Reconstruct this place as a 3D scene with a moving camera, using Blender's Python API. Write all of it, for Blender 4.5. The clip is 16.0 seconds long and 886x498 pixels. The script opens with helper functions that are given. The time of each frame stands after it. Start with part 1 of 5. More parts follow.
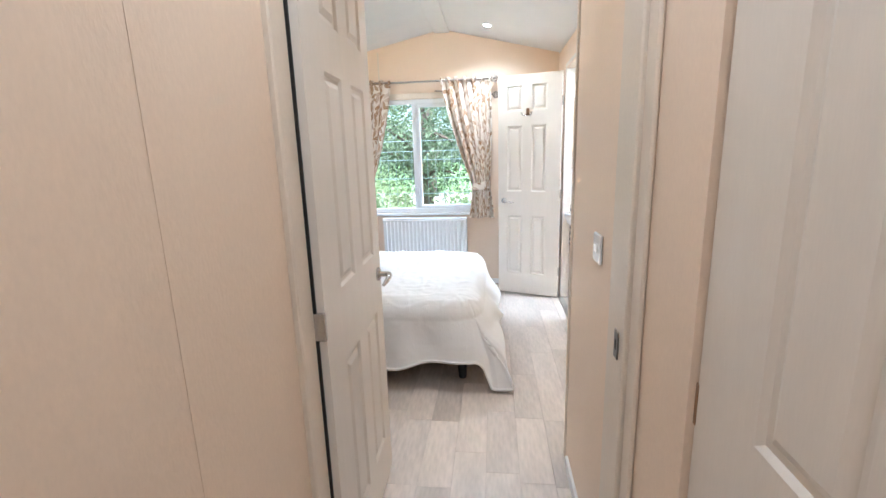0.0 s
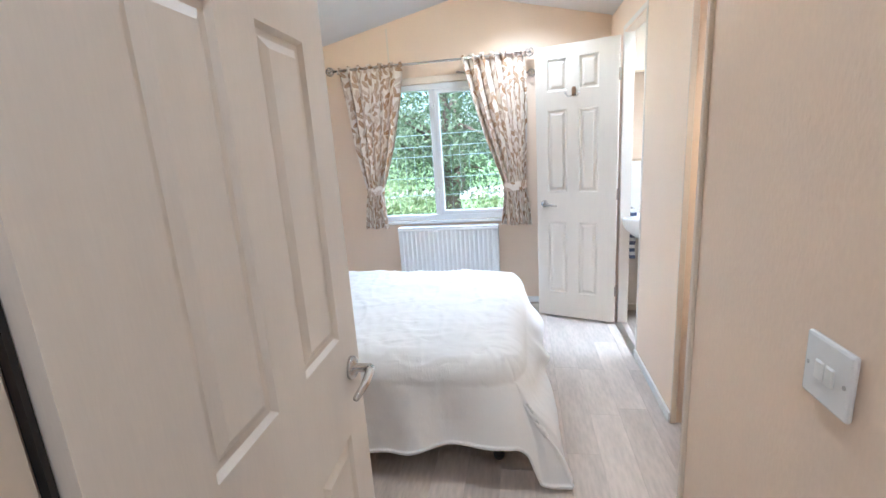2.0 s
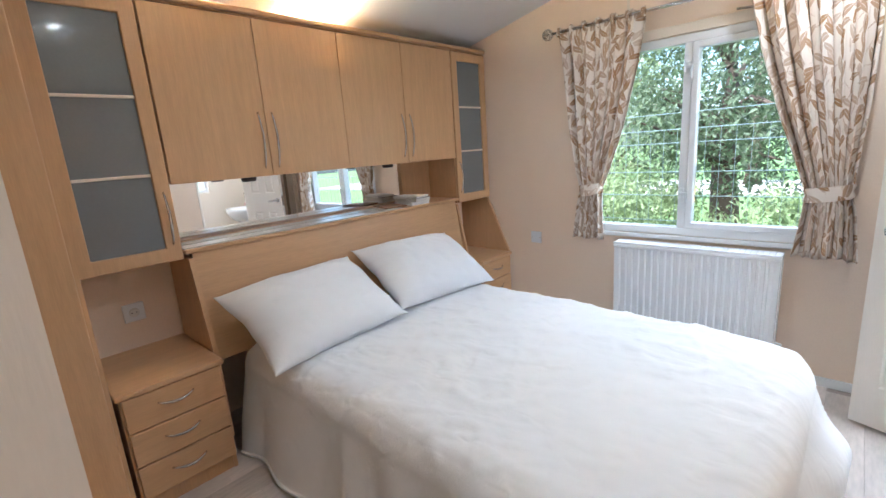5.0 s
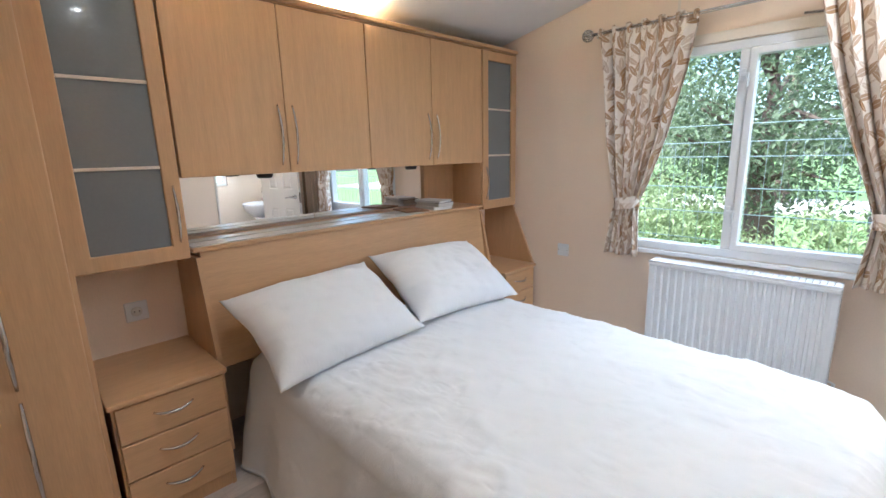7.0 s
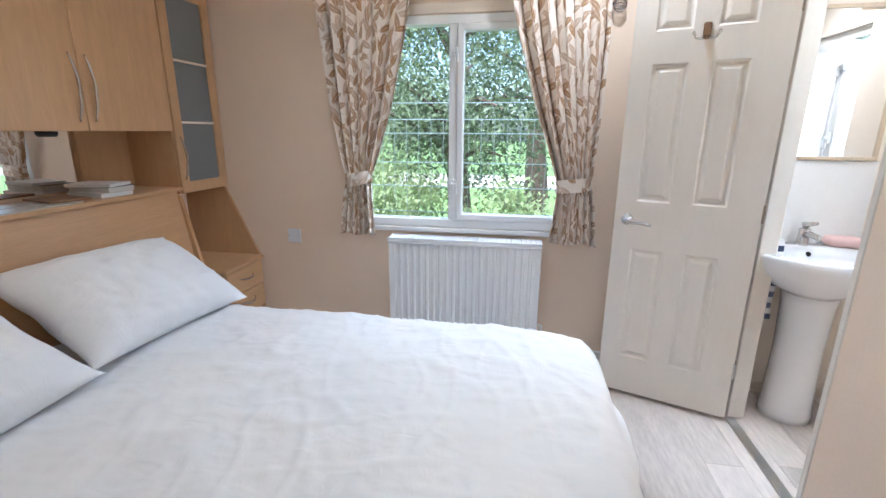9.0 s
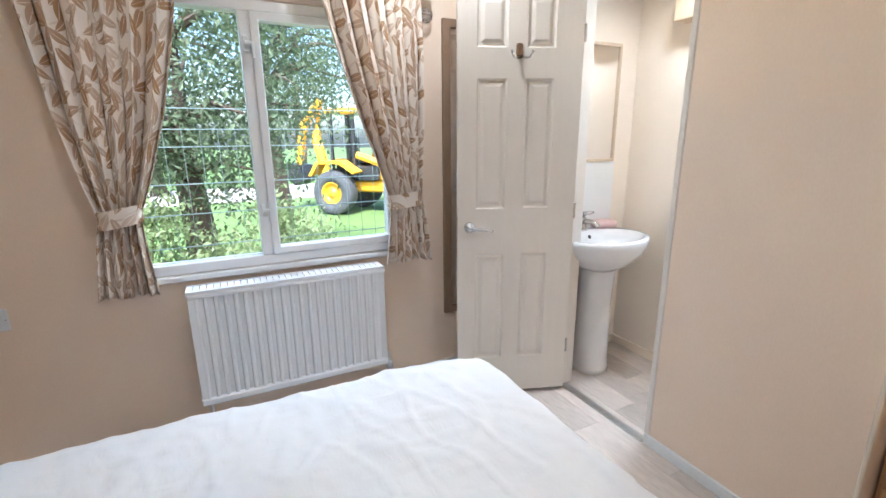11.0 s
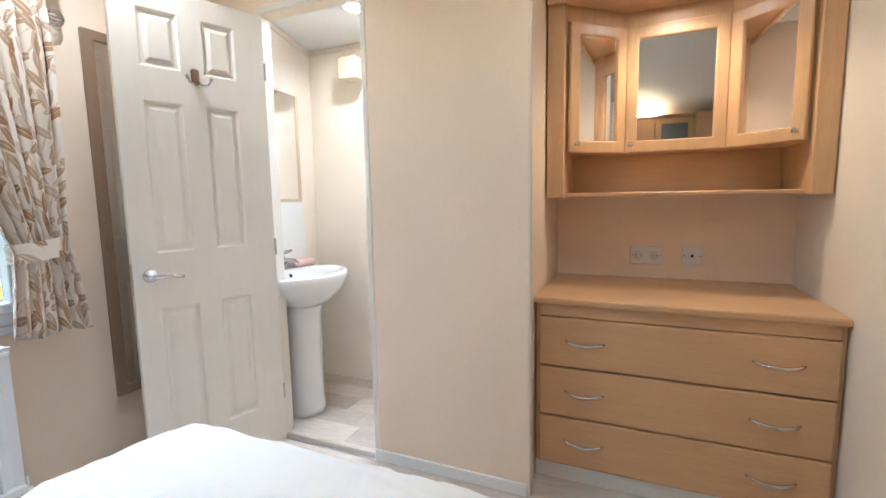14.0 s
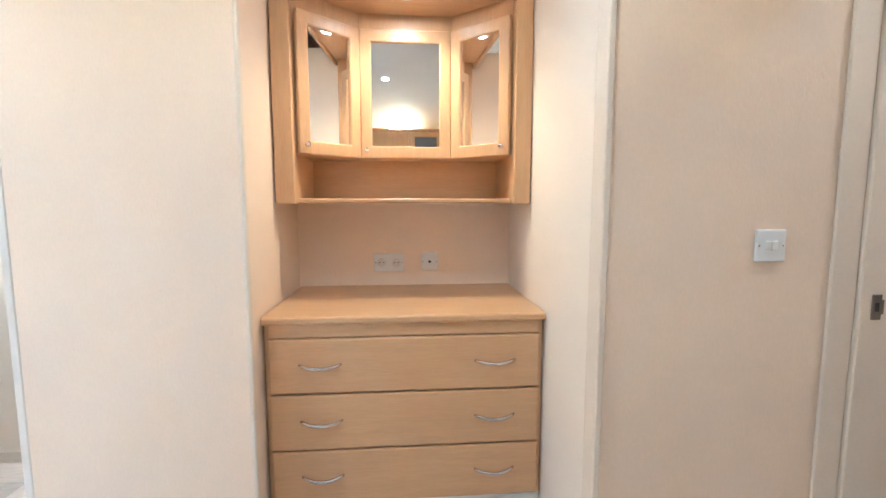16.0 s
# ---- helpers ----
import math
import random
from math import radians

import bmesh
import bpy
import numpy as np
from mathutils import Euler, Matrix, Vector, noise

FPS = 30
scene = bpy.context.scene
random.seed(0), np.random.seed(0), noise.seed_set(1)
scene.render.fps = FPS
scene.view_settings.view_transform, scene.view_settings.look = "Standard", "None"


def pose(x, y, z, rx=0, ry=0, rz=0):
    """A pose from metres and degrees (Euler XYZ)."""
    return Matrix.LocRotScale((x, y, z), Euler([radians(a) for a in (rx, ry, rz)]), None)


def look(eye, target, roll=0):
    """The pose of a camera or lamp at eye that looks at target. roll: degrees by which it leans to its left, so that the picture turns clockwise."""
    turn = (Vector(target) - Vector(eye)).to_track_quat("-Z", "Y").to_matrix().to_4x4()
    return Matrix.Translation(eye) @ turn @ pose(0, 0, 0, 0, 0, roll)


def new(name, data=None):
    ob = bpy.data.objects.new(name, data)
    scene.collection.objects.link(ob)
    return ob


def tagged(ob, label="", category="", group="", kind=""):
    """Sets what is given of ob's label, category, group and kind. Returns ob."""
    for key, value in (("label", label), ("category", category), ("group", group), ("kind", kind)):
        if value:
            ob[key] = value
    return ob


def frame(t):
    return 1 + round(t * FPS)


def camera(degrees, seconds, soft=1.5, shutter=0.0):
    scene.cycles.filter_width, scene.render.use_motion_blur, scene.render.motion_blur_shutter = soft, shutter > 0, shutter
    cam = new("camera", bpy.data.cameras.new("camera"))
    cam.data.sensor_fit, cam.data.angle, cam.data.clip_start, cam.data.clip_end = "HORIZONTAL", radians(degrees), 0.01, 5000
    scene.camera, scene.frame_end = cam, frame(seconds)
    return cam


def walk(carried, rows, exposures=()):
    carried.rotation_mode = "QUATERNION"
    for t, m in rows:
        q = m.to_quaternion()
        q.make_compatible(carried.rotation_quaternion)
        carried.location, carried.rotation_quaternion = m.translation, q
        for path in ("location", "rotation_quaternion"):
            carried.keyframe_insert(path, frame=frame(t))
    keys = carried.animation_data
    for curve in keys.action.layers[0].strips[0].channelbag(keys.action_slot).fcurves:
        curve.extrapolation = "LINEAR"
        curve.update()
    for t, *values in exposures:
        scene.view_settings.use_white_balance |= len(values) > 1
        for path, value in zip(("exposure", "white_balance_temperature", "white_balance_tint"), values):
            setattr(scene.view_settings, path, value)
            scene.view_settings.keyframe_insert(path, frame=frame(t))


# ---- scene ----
cam = camera(89.8, 16.0)
PATH = [
    (0, (0.61, 0.426, 1.338), (0.384, 2.368, 0.914), -1.7),
    (0.5, (0.589, 0.539, 1.334), (0.268, 2.465, 0.904), -2.5),
    (1, (0.576, 0.681, 1.341), (0.211, 2.597, 0.902), -3.7),
    (1.5, (0.562, 0.898, 1.342), (0.198, 2.815, 0.901), -4.1),
    (2, (0.55, 1.187, 1.352), (0.192, 3.103, 0.904), -3.8),
    (2.5, (0.546, 1.399, 1.343), (0.184, 3.312, 0.885), -3.7),
    (3, (0.52, 1.633, 1.322), (0.15, 3.54, 0.849), -3.8),
    (3.5, (0.479, 1.799, 1.329), (0.099, 3.699, 0.833), -4.0),
    (4, (0.504, 1.915, 1.352), (-0.142, 3.742, 0.858), -4.8),
    (4.5, (0.581, 1.982, 1.34), (-0.551, 3.568, 0.89), -4.6),
    (4.7, (0.592, 2.036, 1.335), (-0.69, 3.504, 0.885), -5.2),
    (6.8, (0.439, 2.129, 1.344), (-0.997, 3.456, 0.926), -2.0),
    (7, (0.436, 2.153, 1.339), (-0.951, 3.531, 0.916), -1.5),
    (7.5, (0.411, 2.194, 1.336), (-0.727, 3.777, 0.892), -0.5),
    (8, (0.348, 2.22, 1.325), (-0.475, 3.981, 0.854), -1.3),
    (8.5, (0.298, 2.292, 1.302), (-0.26, 4.146, 0.801), 0.1),
    (9, (0.22, 2.436, 1.276), (-0.11, 4.341, 0.763), 0.3),
    (9.2, (0.165, 2.51, 1.293), (-0.069, 4.427, 0.773), 0.0),
    (11.3, (-0.373, 2.782, 1.304), (0.677, 4.415, 0.825), -1.8),
    (11.5, (-0.41, 2.787, 1.278), (0.766, 4.333, 0.801), -2.9),
    (12, (-0.428, 2.818, 1.265), (0.944, 4.171, 0.729), -3.4),
    (12.5, (-0.43, 2.851, 1.252), (1.006, 4.123, 0.685), -3.5),
    (13, (-0.442, 2.877, 1.213), (1.17, 3.941, 0.697), -1.7),
    (13.5, (-0.423, 2.869, 1.145), (1.257, 3.9, 0.808), -1.3),
    (14, (-0.395, 2.862, 1.169), (1.431, 3.646, 0.939), -1.0),
    (14.5, (-0.342, 2.851, 1.178), (1.608, 3.253, 0.984), -0.6),
    (15, (-0.287, 2.815, 1.164), (1.691, 3.054, 0.985), -0.8),
    (15.5, (-0.236, 2.771, 1.163), (1.755, 2.779, 0.977), -0.4),
    (16, (-0.18, 2.718, 1.161), (1.802, 2.554, 0.954), 0.0),
]
# stops, white balance and tint along the walk
EXPOSURES = [
    (0, 2.65, 5050, 4), (1.5, 2.5, 4950, 4), (2.5, 2.45, 4850, 5), (3.5, 2.2, 4800, 5), (4.5, 2.2, 5100, 6), (7, 2.25, 5150, 6), (8, 2.1, 5150, 6),
    (9, 2.02, 5150, 7), (11.5, 1.95, 5350, 7), (12.5, 1.95, 5350, 7), (13.5, 2.0, 5350, 6), (14.5, 2.35, 5100, 3), (16, 2.8, 4900, 2),
]
walk(cam, [(t, look(eye, target, roll)) for t, eye, target, roll in PATH], EXPOSURES)

# brightness of the sky, the sun, the light through the windows and the downlights
SKY, SUN, DAYLIGHT, BATHLIGHT, SPOTW = 0.15, 3.2, 13.0, 17.0, 5.0

# ---- world and light ----
world = bpy.data.worlds.new("sky")
scene.world = world
world.use_nodes = True
wn = world.node_tree
sky = wn.nodes.new("ShaderNodeTexSky")
sky.sky_type, sky.sun_disc = "NISHITA", False
sky.sun_elevation, sky.sun_rotation = radians(48), radians(200)
sky.air_density, sky.dust_density = 1.0, 3.0
wn.nodes["Background"].inputs[1].default_value = SKY
wn.links.new(sky.outputs[0], wn.nodes["Background"].inputs[0])


def lamp(name, kind, m, energy, color=(1, 1, 1), **more):
    data = bpy.data.lights.new(name, kind)
    data.energy, data.color = energy, color
    if kind == "AREA":
        data.shape, data.size, data.size_y = "RECTANGLE", more["size"], more["size_y"]
    if kind == "SUN":
        data.angle = radians(more["angle"])
    if kind in ("SPOT", "POINT"):
        data.shadow_soft_size = more["soft"]
    if kind == "SPOT":
        data.spot_size, data.spot_blend = radians(more["cone"]), 0.9
    ob = new(name, data)
    ob.matrix_world = m
    return ob


lamp("sun", "SUN", look((-3, -6, 9), (0, 0, 0)), SUN, (1, 0.96, 0.9), angle=12)
# the sky's light through the bedroom and bathroom windows
lamp("window_daylight", "AREA", look((-0.11, 5.75, 2.75), (-0.11, 3.9, 0.75)), DAYLIGHT, (0.95, 0.98, 1.0), size=2.4, size_y=1.1)
lamp("bath_daylight", "AREA", look((2.5, 4.0, 2.2), (1.5, 4.0, 1.1)), BATHLIGHT, (0.97, 0.99, 1.0), size=0.9, size_y=0.8)

# ---- materials ----


def material(name, color, rough=0.5, metal=0.0, var=0.08, scale=6.0, fine=90.0, bump=0.1, stretch=(1, 1, 1), per_piece=0.0, coat=0.0, spec=0.5):
    """A surface with two scales of variation, stretched along one axis where it has a grain."""
    mat = bpy.data.materials.new(name)
    mat.use_nodes = True
    n, li = mat.node_tree.nodes, mat.node_tree.links
    b = n["Principled BSDF"]
    b.inputs["Roughness"].default_value, b.inputs["Metallic"].default_value = rough, metal
    b.inputs["Coat Weight"].default_value = coat
    b.inputs["Specular IOR Level"].default_value = spec
    co = n.new("ShaderNodeTexCoord")
    mp = n.new("ShaderNodeMapping")
    mp.inputs["Scale"].default_value = stretch
    li.new(co.outputs["Object"], mp.inputs[0])
    big, small = n.new("ShaderNodeTexNoise"), n.new("ShaderNodeTexNoise")
    big.inputs["Scale"].default_value, small.inputs["Scale"].default_value = scale, fine
    big.inputs["Detail"].default_value = small.inputs["Detail"].default_value = 4
    for k in (big, small):
        li.new(mp.outputs[0], k.inputs["Vector"])
    add = n.new("ShaderNodeMath")
    add.operation = "ADD"
    li.new(big.outputs["Fac"], add.inputs[0])
    li.new(small.outputs["Fac"], add.inputs[1])
    total = add
    if per_piece:
        info, mul = n.new("ShaderNodeObjectInfo"), n.new("ShaderNodeMath")
        mul.operation = "MULTIPLY_ADD"
        mul.inputs[1].default_value = per_piece
        li.new(info.outputs["Random"], mul.inputs[0])
        li.new(add.outputs[0], mul.inputs[2])
        total = mul
    ramp = n.new("ShaderNodeMapRange")
    ramp.inputs["From Min"].default_value, ramp.inputs["From Max"].default_value = 0.6, 1.4 + per_piece
    ramp.inputs["To Min"].default_value, ramp.inputs["To Max"].default_value = 1 - var, 1 + var
    li.new(total.outputs[0], ramp.inputs["Value"])
    mix = n.new("ShaderNodeVectorMath")
    mix.operation = "SCALE"
    mix.inputs[0].default_value = color
    li.new(ramp.outputs[0], mix.inputs["Scale"])
    li.new(mix.outputs[0], b.inputs["Base Color"])
    if bump:
        bp = n.new("ShaderNodeBump")
        bp.inputs["Strength"].default_value, bp.inputs["Distance"].default_value = bump, 0.002
        li.new(small.outputs["Fac"], bp.inputs["Height"])
        li.new(bp.outputs[0], b.inputs["Normal"])
    return mat


def glass(name, rough=0.0, color=(1, 1, 1)):
    mat = bpy.data.materials.new(name)
    mat.use_nodes = True
    b = mat.node_tree.nodes["Principled BSDF"]
    b.inputs["Base Color"].default_value = (*color, 1)
    b.inputs["Transmission Weight"].default_value, b.inputs["Roughness"].default_value = 1.0, rough
    b.inputs["IOR"].default_value = 1.1
    return mat


def glow(name, color, strength):
    mat = bpy.data.materials.new(name)
    mat.use_nodes = True
    b = mat.node_tree.nodes["Principled BSDF"]
    b.inputs["Emission Color"].default_value, b.inputs["Emission Strength"].default_value = (*color, 1), strength
    return mat


def curtain_cloth():
    """Cream cloth with a scattered print of pointed brown leaves, sized in metres by the UVs."""
    mat = bpy.data.materials.new("leaf_print_cloth")
    mat.use_nodes = True
    n, li = mat.node_tree.nodes, mat.node_tree.links
    b = n["Principled BSDF"]
    b.inputs["Roughness"].default_value = 0.9
    b.inputs["Specular IOR Level"].default_value = 0.1
    uv = n.new("ShaderNodeTexCoord")

    def math_node(op, a, c=None):
        k = n.new("ShaderNodeMath")
        k.operation = op
        for i, v in enumerate((a, c)):
            if v is None:
                continue
            if isinstance(v, (int, float)):
                k.inputs[i].default_value = v
            else:
                li.new(v, k.inputs[i])
        return k.outputs[0]

    masks = []
    for scale, shift, length, width in ((12.5, 0.0, 0.050, 0.0165), (12.5, 3.37, 0.046, 0.014), (15, 7.7, 0.045, 0.003)):
        mp = n.new("ShaderNodeMapping")
        mp.inputs["Location"].default_value = (shift, shift * 0.7, 0)
        li.new(uv.outputs["UV"], mp.inputs[0])
        vo = n.new("ShaderNodeTexVoronoi")
        vo.voronoi_dimensions = "2D"
        vo.inputs["Scale"].default_value = scale
        vo.inputs["Randomness"].default_value = 0.75
        li.new(mp.outputs[0], vo.inputs["Vector"])
        sub = n.new("ShaderNodeVectorMath")
        sub.operation = "SUBTRACT"
        li.new(mp.outputs[0], sub.inputs[0])
        li.new(vo.outputs["Position"], sub.inputs[1])
        sep = n.new("ShaderNodeSeparateColor")
        li.new(vo.outputs["Color"], sep.inputs[0])
        rot = n.new("ShaderNodeVectorRotate")
        rot.rotation_type = "Z_AXIS"
        li.new(sub.outputs[0], rot.inputs["Vector"])
        li.new(math_node("MULTIPLY", math_node("ADD", sep.outputs[0], 0.15), 2.6), rot.inputs["Angle"])
        xy = n.new("ShaderNodeSeparateXYZ")
        li.new(rot.outputs[0], xy.inputs[0])
        u = math_node("DIVIDE", xy.outputs[0], length)
        edge = math_node("MULTIPLY", math_node("SUBTRACT", 1.0, math_node("MULTIPLY", u, u)), width)
        inside = math_node("GREATER_THAN", edge, math_node("ABSOLUTE", xy.outputs[1]))
        rib = math_node("GREATER_THAN", math_node("ABSOLUTE", xy.outputs[1]), 0.0009)
        masks.append(math_node("MULTIPLY", math_node("MULTIPLY", inside, rib), math_node("ADD", math_node("MULTIPLY", sep.outputs[1], 0.6), 0.4)))
    total = math_node("MAXIMUM", math_node("MAXIMUM", masks[0], masks[1]), math_node("MULTIPLY", masks[2], 0.7))
    mix = n.new("ShaderNodeMix")
    mix.data_type = "RGBA"
    mix.inputs[6].default_value, mix.inputs[7].default_value = (0.85, 0.77, 0.68, 1), (0.40, 0.235, 0.115, 1)
    li.new(total, mix.inputs[0])
    li.new(mix.outputs[2], b.inputs["Base Color"])
    weave, bp = n.new("ShaderNodeTexNoise"), n.new("ShaderNodeBump")
    weave.inputs["Scale"].default_value = 300
    bp.inputs["Strength"].default_value, bp.inputs["Distance"].default_value = 0.15, 0.001
    li.new(uv.outputs["UV"], weave.inputs["Vector"])
    li.new(weave.outputs["Fac"], bp.inputs["Height"])
    li.new(bp.outputs[0], b.inputs["Normal"])
    return mat


def crumpled_linen():
    """White cotton with soft creases at two sizes."""
    mat = material("crumpled_white_cotton", (0.80, 0.80, 0.81), 0.85, var=0.02, scale=2, fine=400, bump=0.1, spec=0.12)
    n, li = mat.node_tree.nodes, mat.node_tree.links
    co = n.new("ShaderNodeTexCoord")
    last = n["Bump"]
    for scale, squeeze, strength, dist in ((3.4, (1, 1.6, 1), 0.30, 0.02), (11.0, (1.0, 2.2, 1), 0.26, 0.012), (30.0, (2.4, 1, 1), 0.20, 0.004)):
        mp, no, bp = n.new("ShaderNodeMapping"), n.new("ShaderNodeTexNoise"), n.new("ShaderNodeBump")
        mp.inputs["Scale"].default_value = squeeze
        mp.inputs["Rotation"].default_value = (0, 0, scale * 0.11)
        no.noise_type = "RIDGED_MULTIFRACTAL"
        no.inputs["Scale"].default_value, no.inputs["Detail"].default_value, no.inputs["Distortion"].default_value = scale, 2.0, 0.5
        bp.inputs["Strength"].default_value, bp.inputs["Distance"].default_value = strength, dist
        li.new(co.outputs["Object"], mp.inputs[0])
        li.new(mp.outputs[0], no.inputs["Vector"])
        li.new(no.outputs[0], bp.inputs["Height"])
        li.new(last.outputs[0], bp.inputs["Normal"])
        last = bp
    li.new(last.outputs[0], n["Principled BSDF"].inputs["Normal"])
    return mat


M_WALL = material("cream_wall_board", (0.86, 0.706, 0.56), 0.6, var=0.04, scale=3, fine=160, bump=0.25, stretch=(1, 1, 0.5), spec=0.3)
M_BATHWALL = material("pale_wall_board", (0.86, 0.78, 0.68), 0.5, var=0.03, scale=3, fine=160, bump=0.15, spec=0.3)
M_CEIL = material("white_ceiling_board", (0.80, 0.79, 0.78), 0.7, var=0.03, fine=200, bump=0.2)
M_PLANK = material("limed_oak_plank", (0.60, 0.53, 0.475), 0.36, var=0.34, scale=2.6, fine=14, bump=0.08, stretch=(5, 1.0, 1), per_piece=0.6)
M_JOINT = material("dark_joint", (0.42, 0.36, 0.32), 0.8)
M_WOOD = material("beech_veneer", (0.60, 0.37, 0.19), 0.36, var=0.10, scale=4, fine=26, bump=0.04, stretch=(9, 9, 0.7))
M_WOODH = material("beech_veneer_level", (0.60, 0.37, 0.19), 0.36, var=0.10, scale=4, fine=26, bump=0.04, stretch=(9, 0.7, 9))
# Brown for small parts, and for painted shadow strips at cornice and drawers.
M_BROWN_AND_SHADOW = material("brown_and_shadow_paint", (0.30, 0.17, 0.09), 0.5)
M_DOOR = material("cream_door_paint", (0.78, 0.725, 0.655), 0.4, var=0.03, scale=5, fine=60, bump=0.08, stretch=(6, 6, 0.7))
M_TRIM = material("cream_trim", (0.78, 0.69, 0.58), 0.45, var=0.04)
M_WHITE = material("white_paint", (0.82, 0.82, 0.81), 0.35, var=0.02)
M_UPVC = material("white_plastic", (0.82, 0.83, 0.84), 0.25, var=0.02, bump=0)
M_CHROME = material("brushed_steel", (0.62, 0.61, 0.60), 0.22, 1.0, var=0.05)
M_BRONZE = material("dull_steel", (0.22, 0.20, 0.18), 0.4, 0.9)
M_DARK = material("dark_gap", (0.02, 0.018, 0.016), 0.7)
M_LINEN = material("white_linen", (0.80, 0.80, 0.81), 0.85, var=0.03, scale=2, fine=500, bump=0.12, spec=0.15)
M_DUVET = crumpled_linen()
M_BEDBASE = material("brown_bed_base", (0.13, 0.085, 0.06), 0.8)
M_CERAMIC = material("white_ceramic", (0.83, 0.83, 0.84), 0.08, var=0.01, bump=0, coat=0.3)
M_MIRROR = material("mirror_silver", (0.9, 0.9, 0.9), 0.015, 1.0, var=0.0, bump=0)
M_FROST = material("frosted_grey_glass", (0.20, 0.215, 0.225), 0.16, var=0.04, bump=0, coat=0.3)
M_PANE = glass("window_glass")
M_FROSTPANE = glass("obscured_glass", 0.6)
M_CURTAIN = curtain_cloth()
M_ALU = material("ribbed_aluminium", (0.55, 0.54, 0.52), 0.35, 1.0, var=0.05)
M_LAMP = glow("lamp_glow", (1.0, 0.93, 0.82), 30.0)
M_WARM = glow("warm_lamp_glow", (1.0, 0.74, 0.42), 150.0)
M_PINK = material("pink_towel", (0.72, 0.50, 0.47), 0.95, fine=300, bump=0.4)
M_STRIPE = material("blue_stripe", (0.07, 0.09, 0.16), 0.95, fine=300, bump=0.4)
M_PAPER = material("paper", (0.7, 0.68, 0.64), 0.8)
M_BLACK = material("black_plastic", (0.03, 0.03, 0.032), 0.45)
M_GRASS = material("grass", (0.13, 0.20, 0.05), 0.9, var=0.35, scale=1.2, fine=30, bump=0.5)
M_LEAF = material("leaves", (0.15, 0.185, 0.10), 0.5, var=0.45, scale=1.5, fine=8, bump=0)
M_LEAF2 = material("bright_leaves", (0.31, 0.36, 0.17), 0.5, var=0.4, scale=1.5, fine=8, bump=0)
for leaf in (M_LEAF, M_LEAF2):
    n, li = leaf.node_tree.nodes, leaf.node_tree.links
    thin, both, tint = n.new("ShaderNodeBsdfTranslucent"), n.new("ShaderNodeMixShader"), n["Principled BSDF"].inputs["Base Color"].links[0].from_socket
    both.inputs[0].default_value = 0.45
    li.new(tint, thin.inputs["Color"])
    li.new(n["Principled BSDF"].outputs[0], both.inputs[1])
    li.new(thin.outputs[0], both.inputs[2])
    li.new(both.outputs[0], n["Material Output"].inputs["Surface"])
M_BARK = material("bark", (0.13, 0.09, 0.065), 0.9, var=0.3, scale=6, fine=40, bump=0.8, stretch=(1, 1, 0.3))
M_WIRE = material("galvanised_wire", (0.30, 0.36, 0.36), 0.5, 0.6)
M_YELLOW = material("yellow_machine_paint", (0.80, 0.40, 0.02), 0.35, var=0.1)
M_TYRE = material("tyre_rubber", (0.075, 0.075, 0.078), 0.85, var=0.2)
M_CABGLASS = material("cab_glass", (0.10, 0.13, 0.15), 0.08, bump=0)
M_FIELD = material("pale_earth", (0.42, 0.37, 0.31), 0.9, var=0.2)

# ---- shapes ----


def box_into(bm, x0, x1, y0, y1, z0, z1, bevel=0.0, seg=1):
    r = bmesh.ops.create_cube(bm, size=1.0)
    bmesh.ops.scale(bm, vec=(x1 - x0, y1 - y0, z1 - z0), verts=r["verts"])
    bmesh.ops.translate(bm, vec=((x0 + x1) / 2, (y0 + y1) / 2, (z0 + z1) / 2), verts=r["verts"])
    if bevel:
        edges = list({e for v in r["verts"] for e in v.link_edges})
        bmesh.ops.bevel(bm, geom=edges, offset=bevel, segments=seg, affect="EDGES", profile=0.5)
    return bm


def box(x0, x1, y0, y1, z0, z1, bevel=0.0, seg=1):
    return box_into(bmesh.new(), x0, x1, y0, y1, z0, z1, bevel, seg)


def boxes(rows, bevel=0.0):
    bm = bmesh.new()
    for r in rows:
        box_into(bm, *r, bevel)
    return bm


def prism(points, axis, lo, hi):
    """A flat outline pulled along an axis. points: pairs in the two other axes, in their order."""
    bm = bmesh.new()
    k = "xyz".index(axis)
    rings = []
    for d in (lo, hi):
        rings.append([bm.verts.new(tuple(p[:k]) + (d,) + tuple(p[k:])) for p in points])
    bm.faces.new(rings[0])
    bm.faces.new(rings[1][::-1])
    for i in range(len(points)):
        j = (i + 1) % len(points)
        bm.faces.new((rings[0][i], rings[1][i], rings[1][j], rings[0][j]))
    bmesh.ops.recalc_face_normals(bm, faces=bm.faces)
    return bm


def spin(profile, n=24, m=Matrix()):
    """A turned shape from (radius, height) pairs round z."""
    bm = bmesh.new()
    rings = []
    for r, z in profile:
        rings.append([bm.verts.new(m @ Vector((r * math.cos(2 * math.pi * i / n), r * math.sin(2 * math.pi * i / n), z))) for i in range(n)])
    for a, c in zip(rings, rings[1:]):
        for i in range(n):
            j = (i + 1) % n
            bm.faces.new((a[i], a[j], c[j], c[i]))
    bm.faces.new(rings[0][::-1])
    bm.faces.new(rings[-1])
    return bm


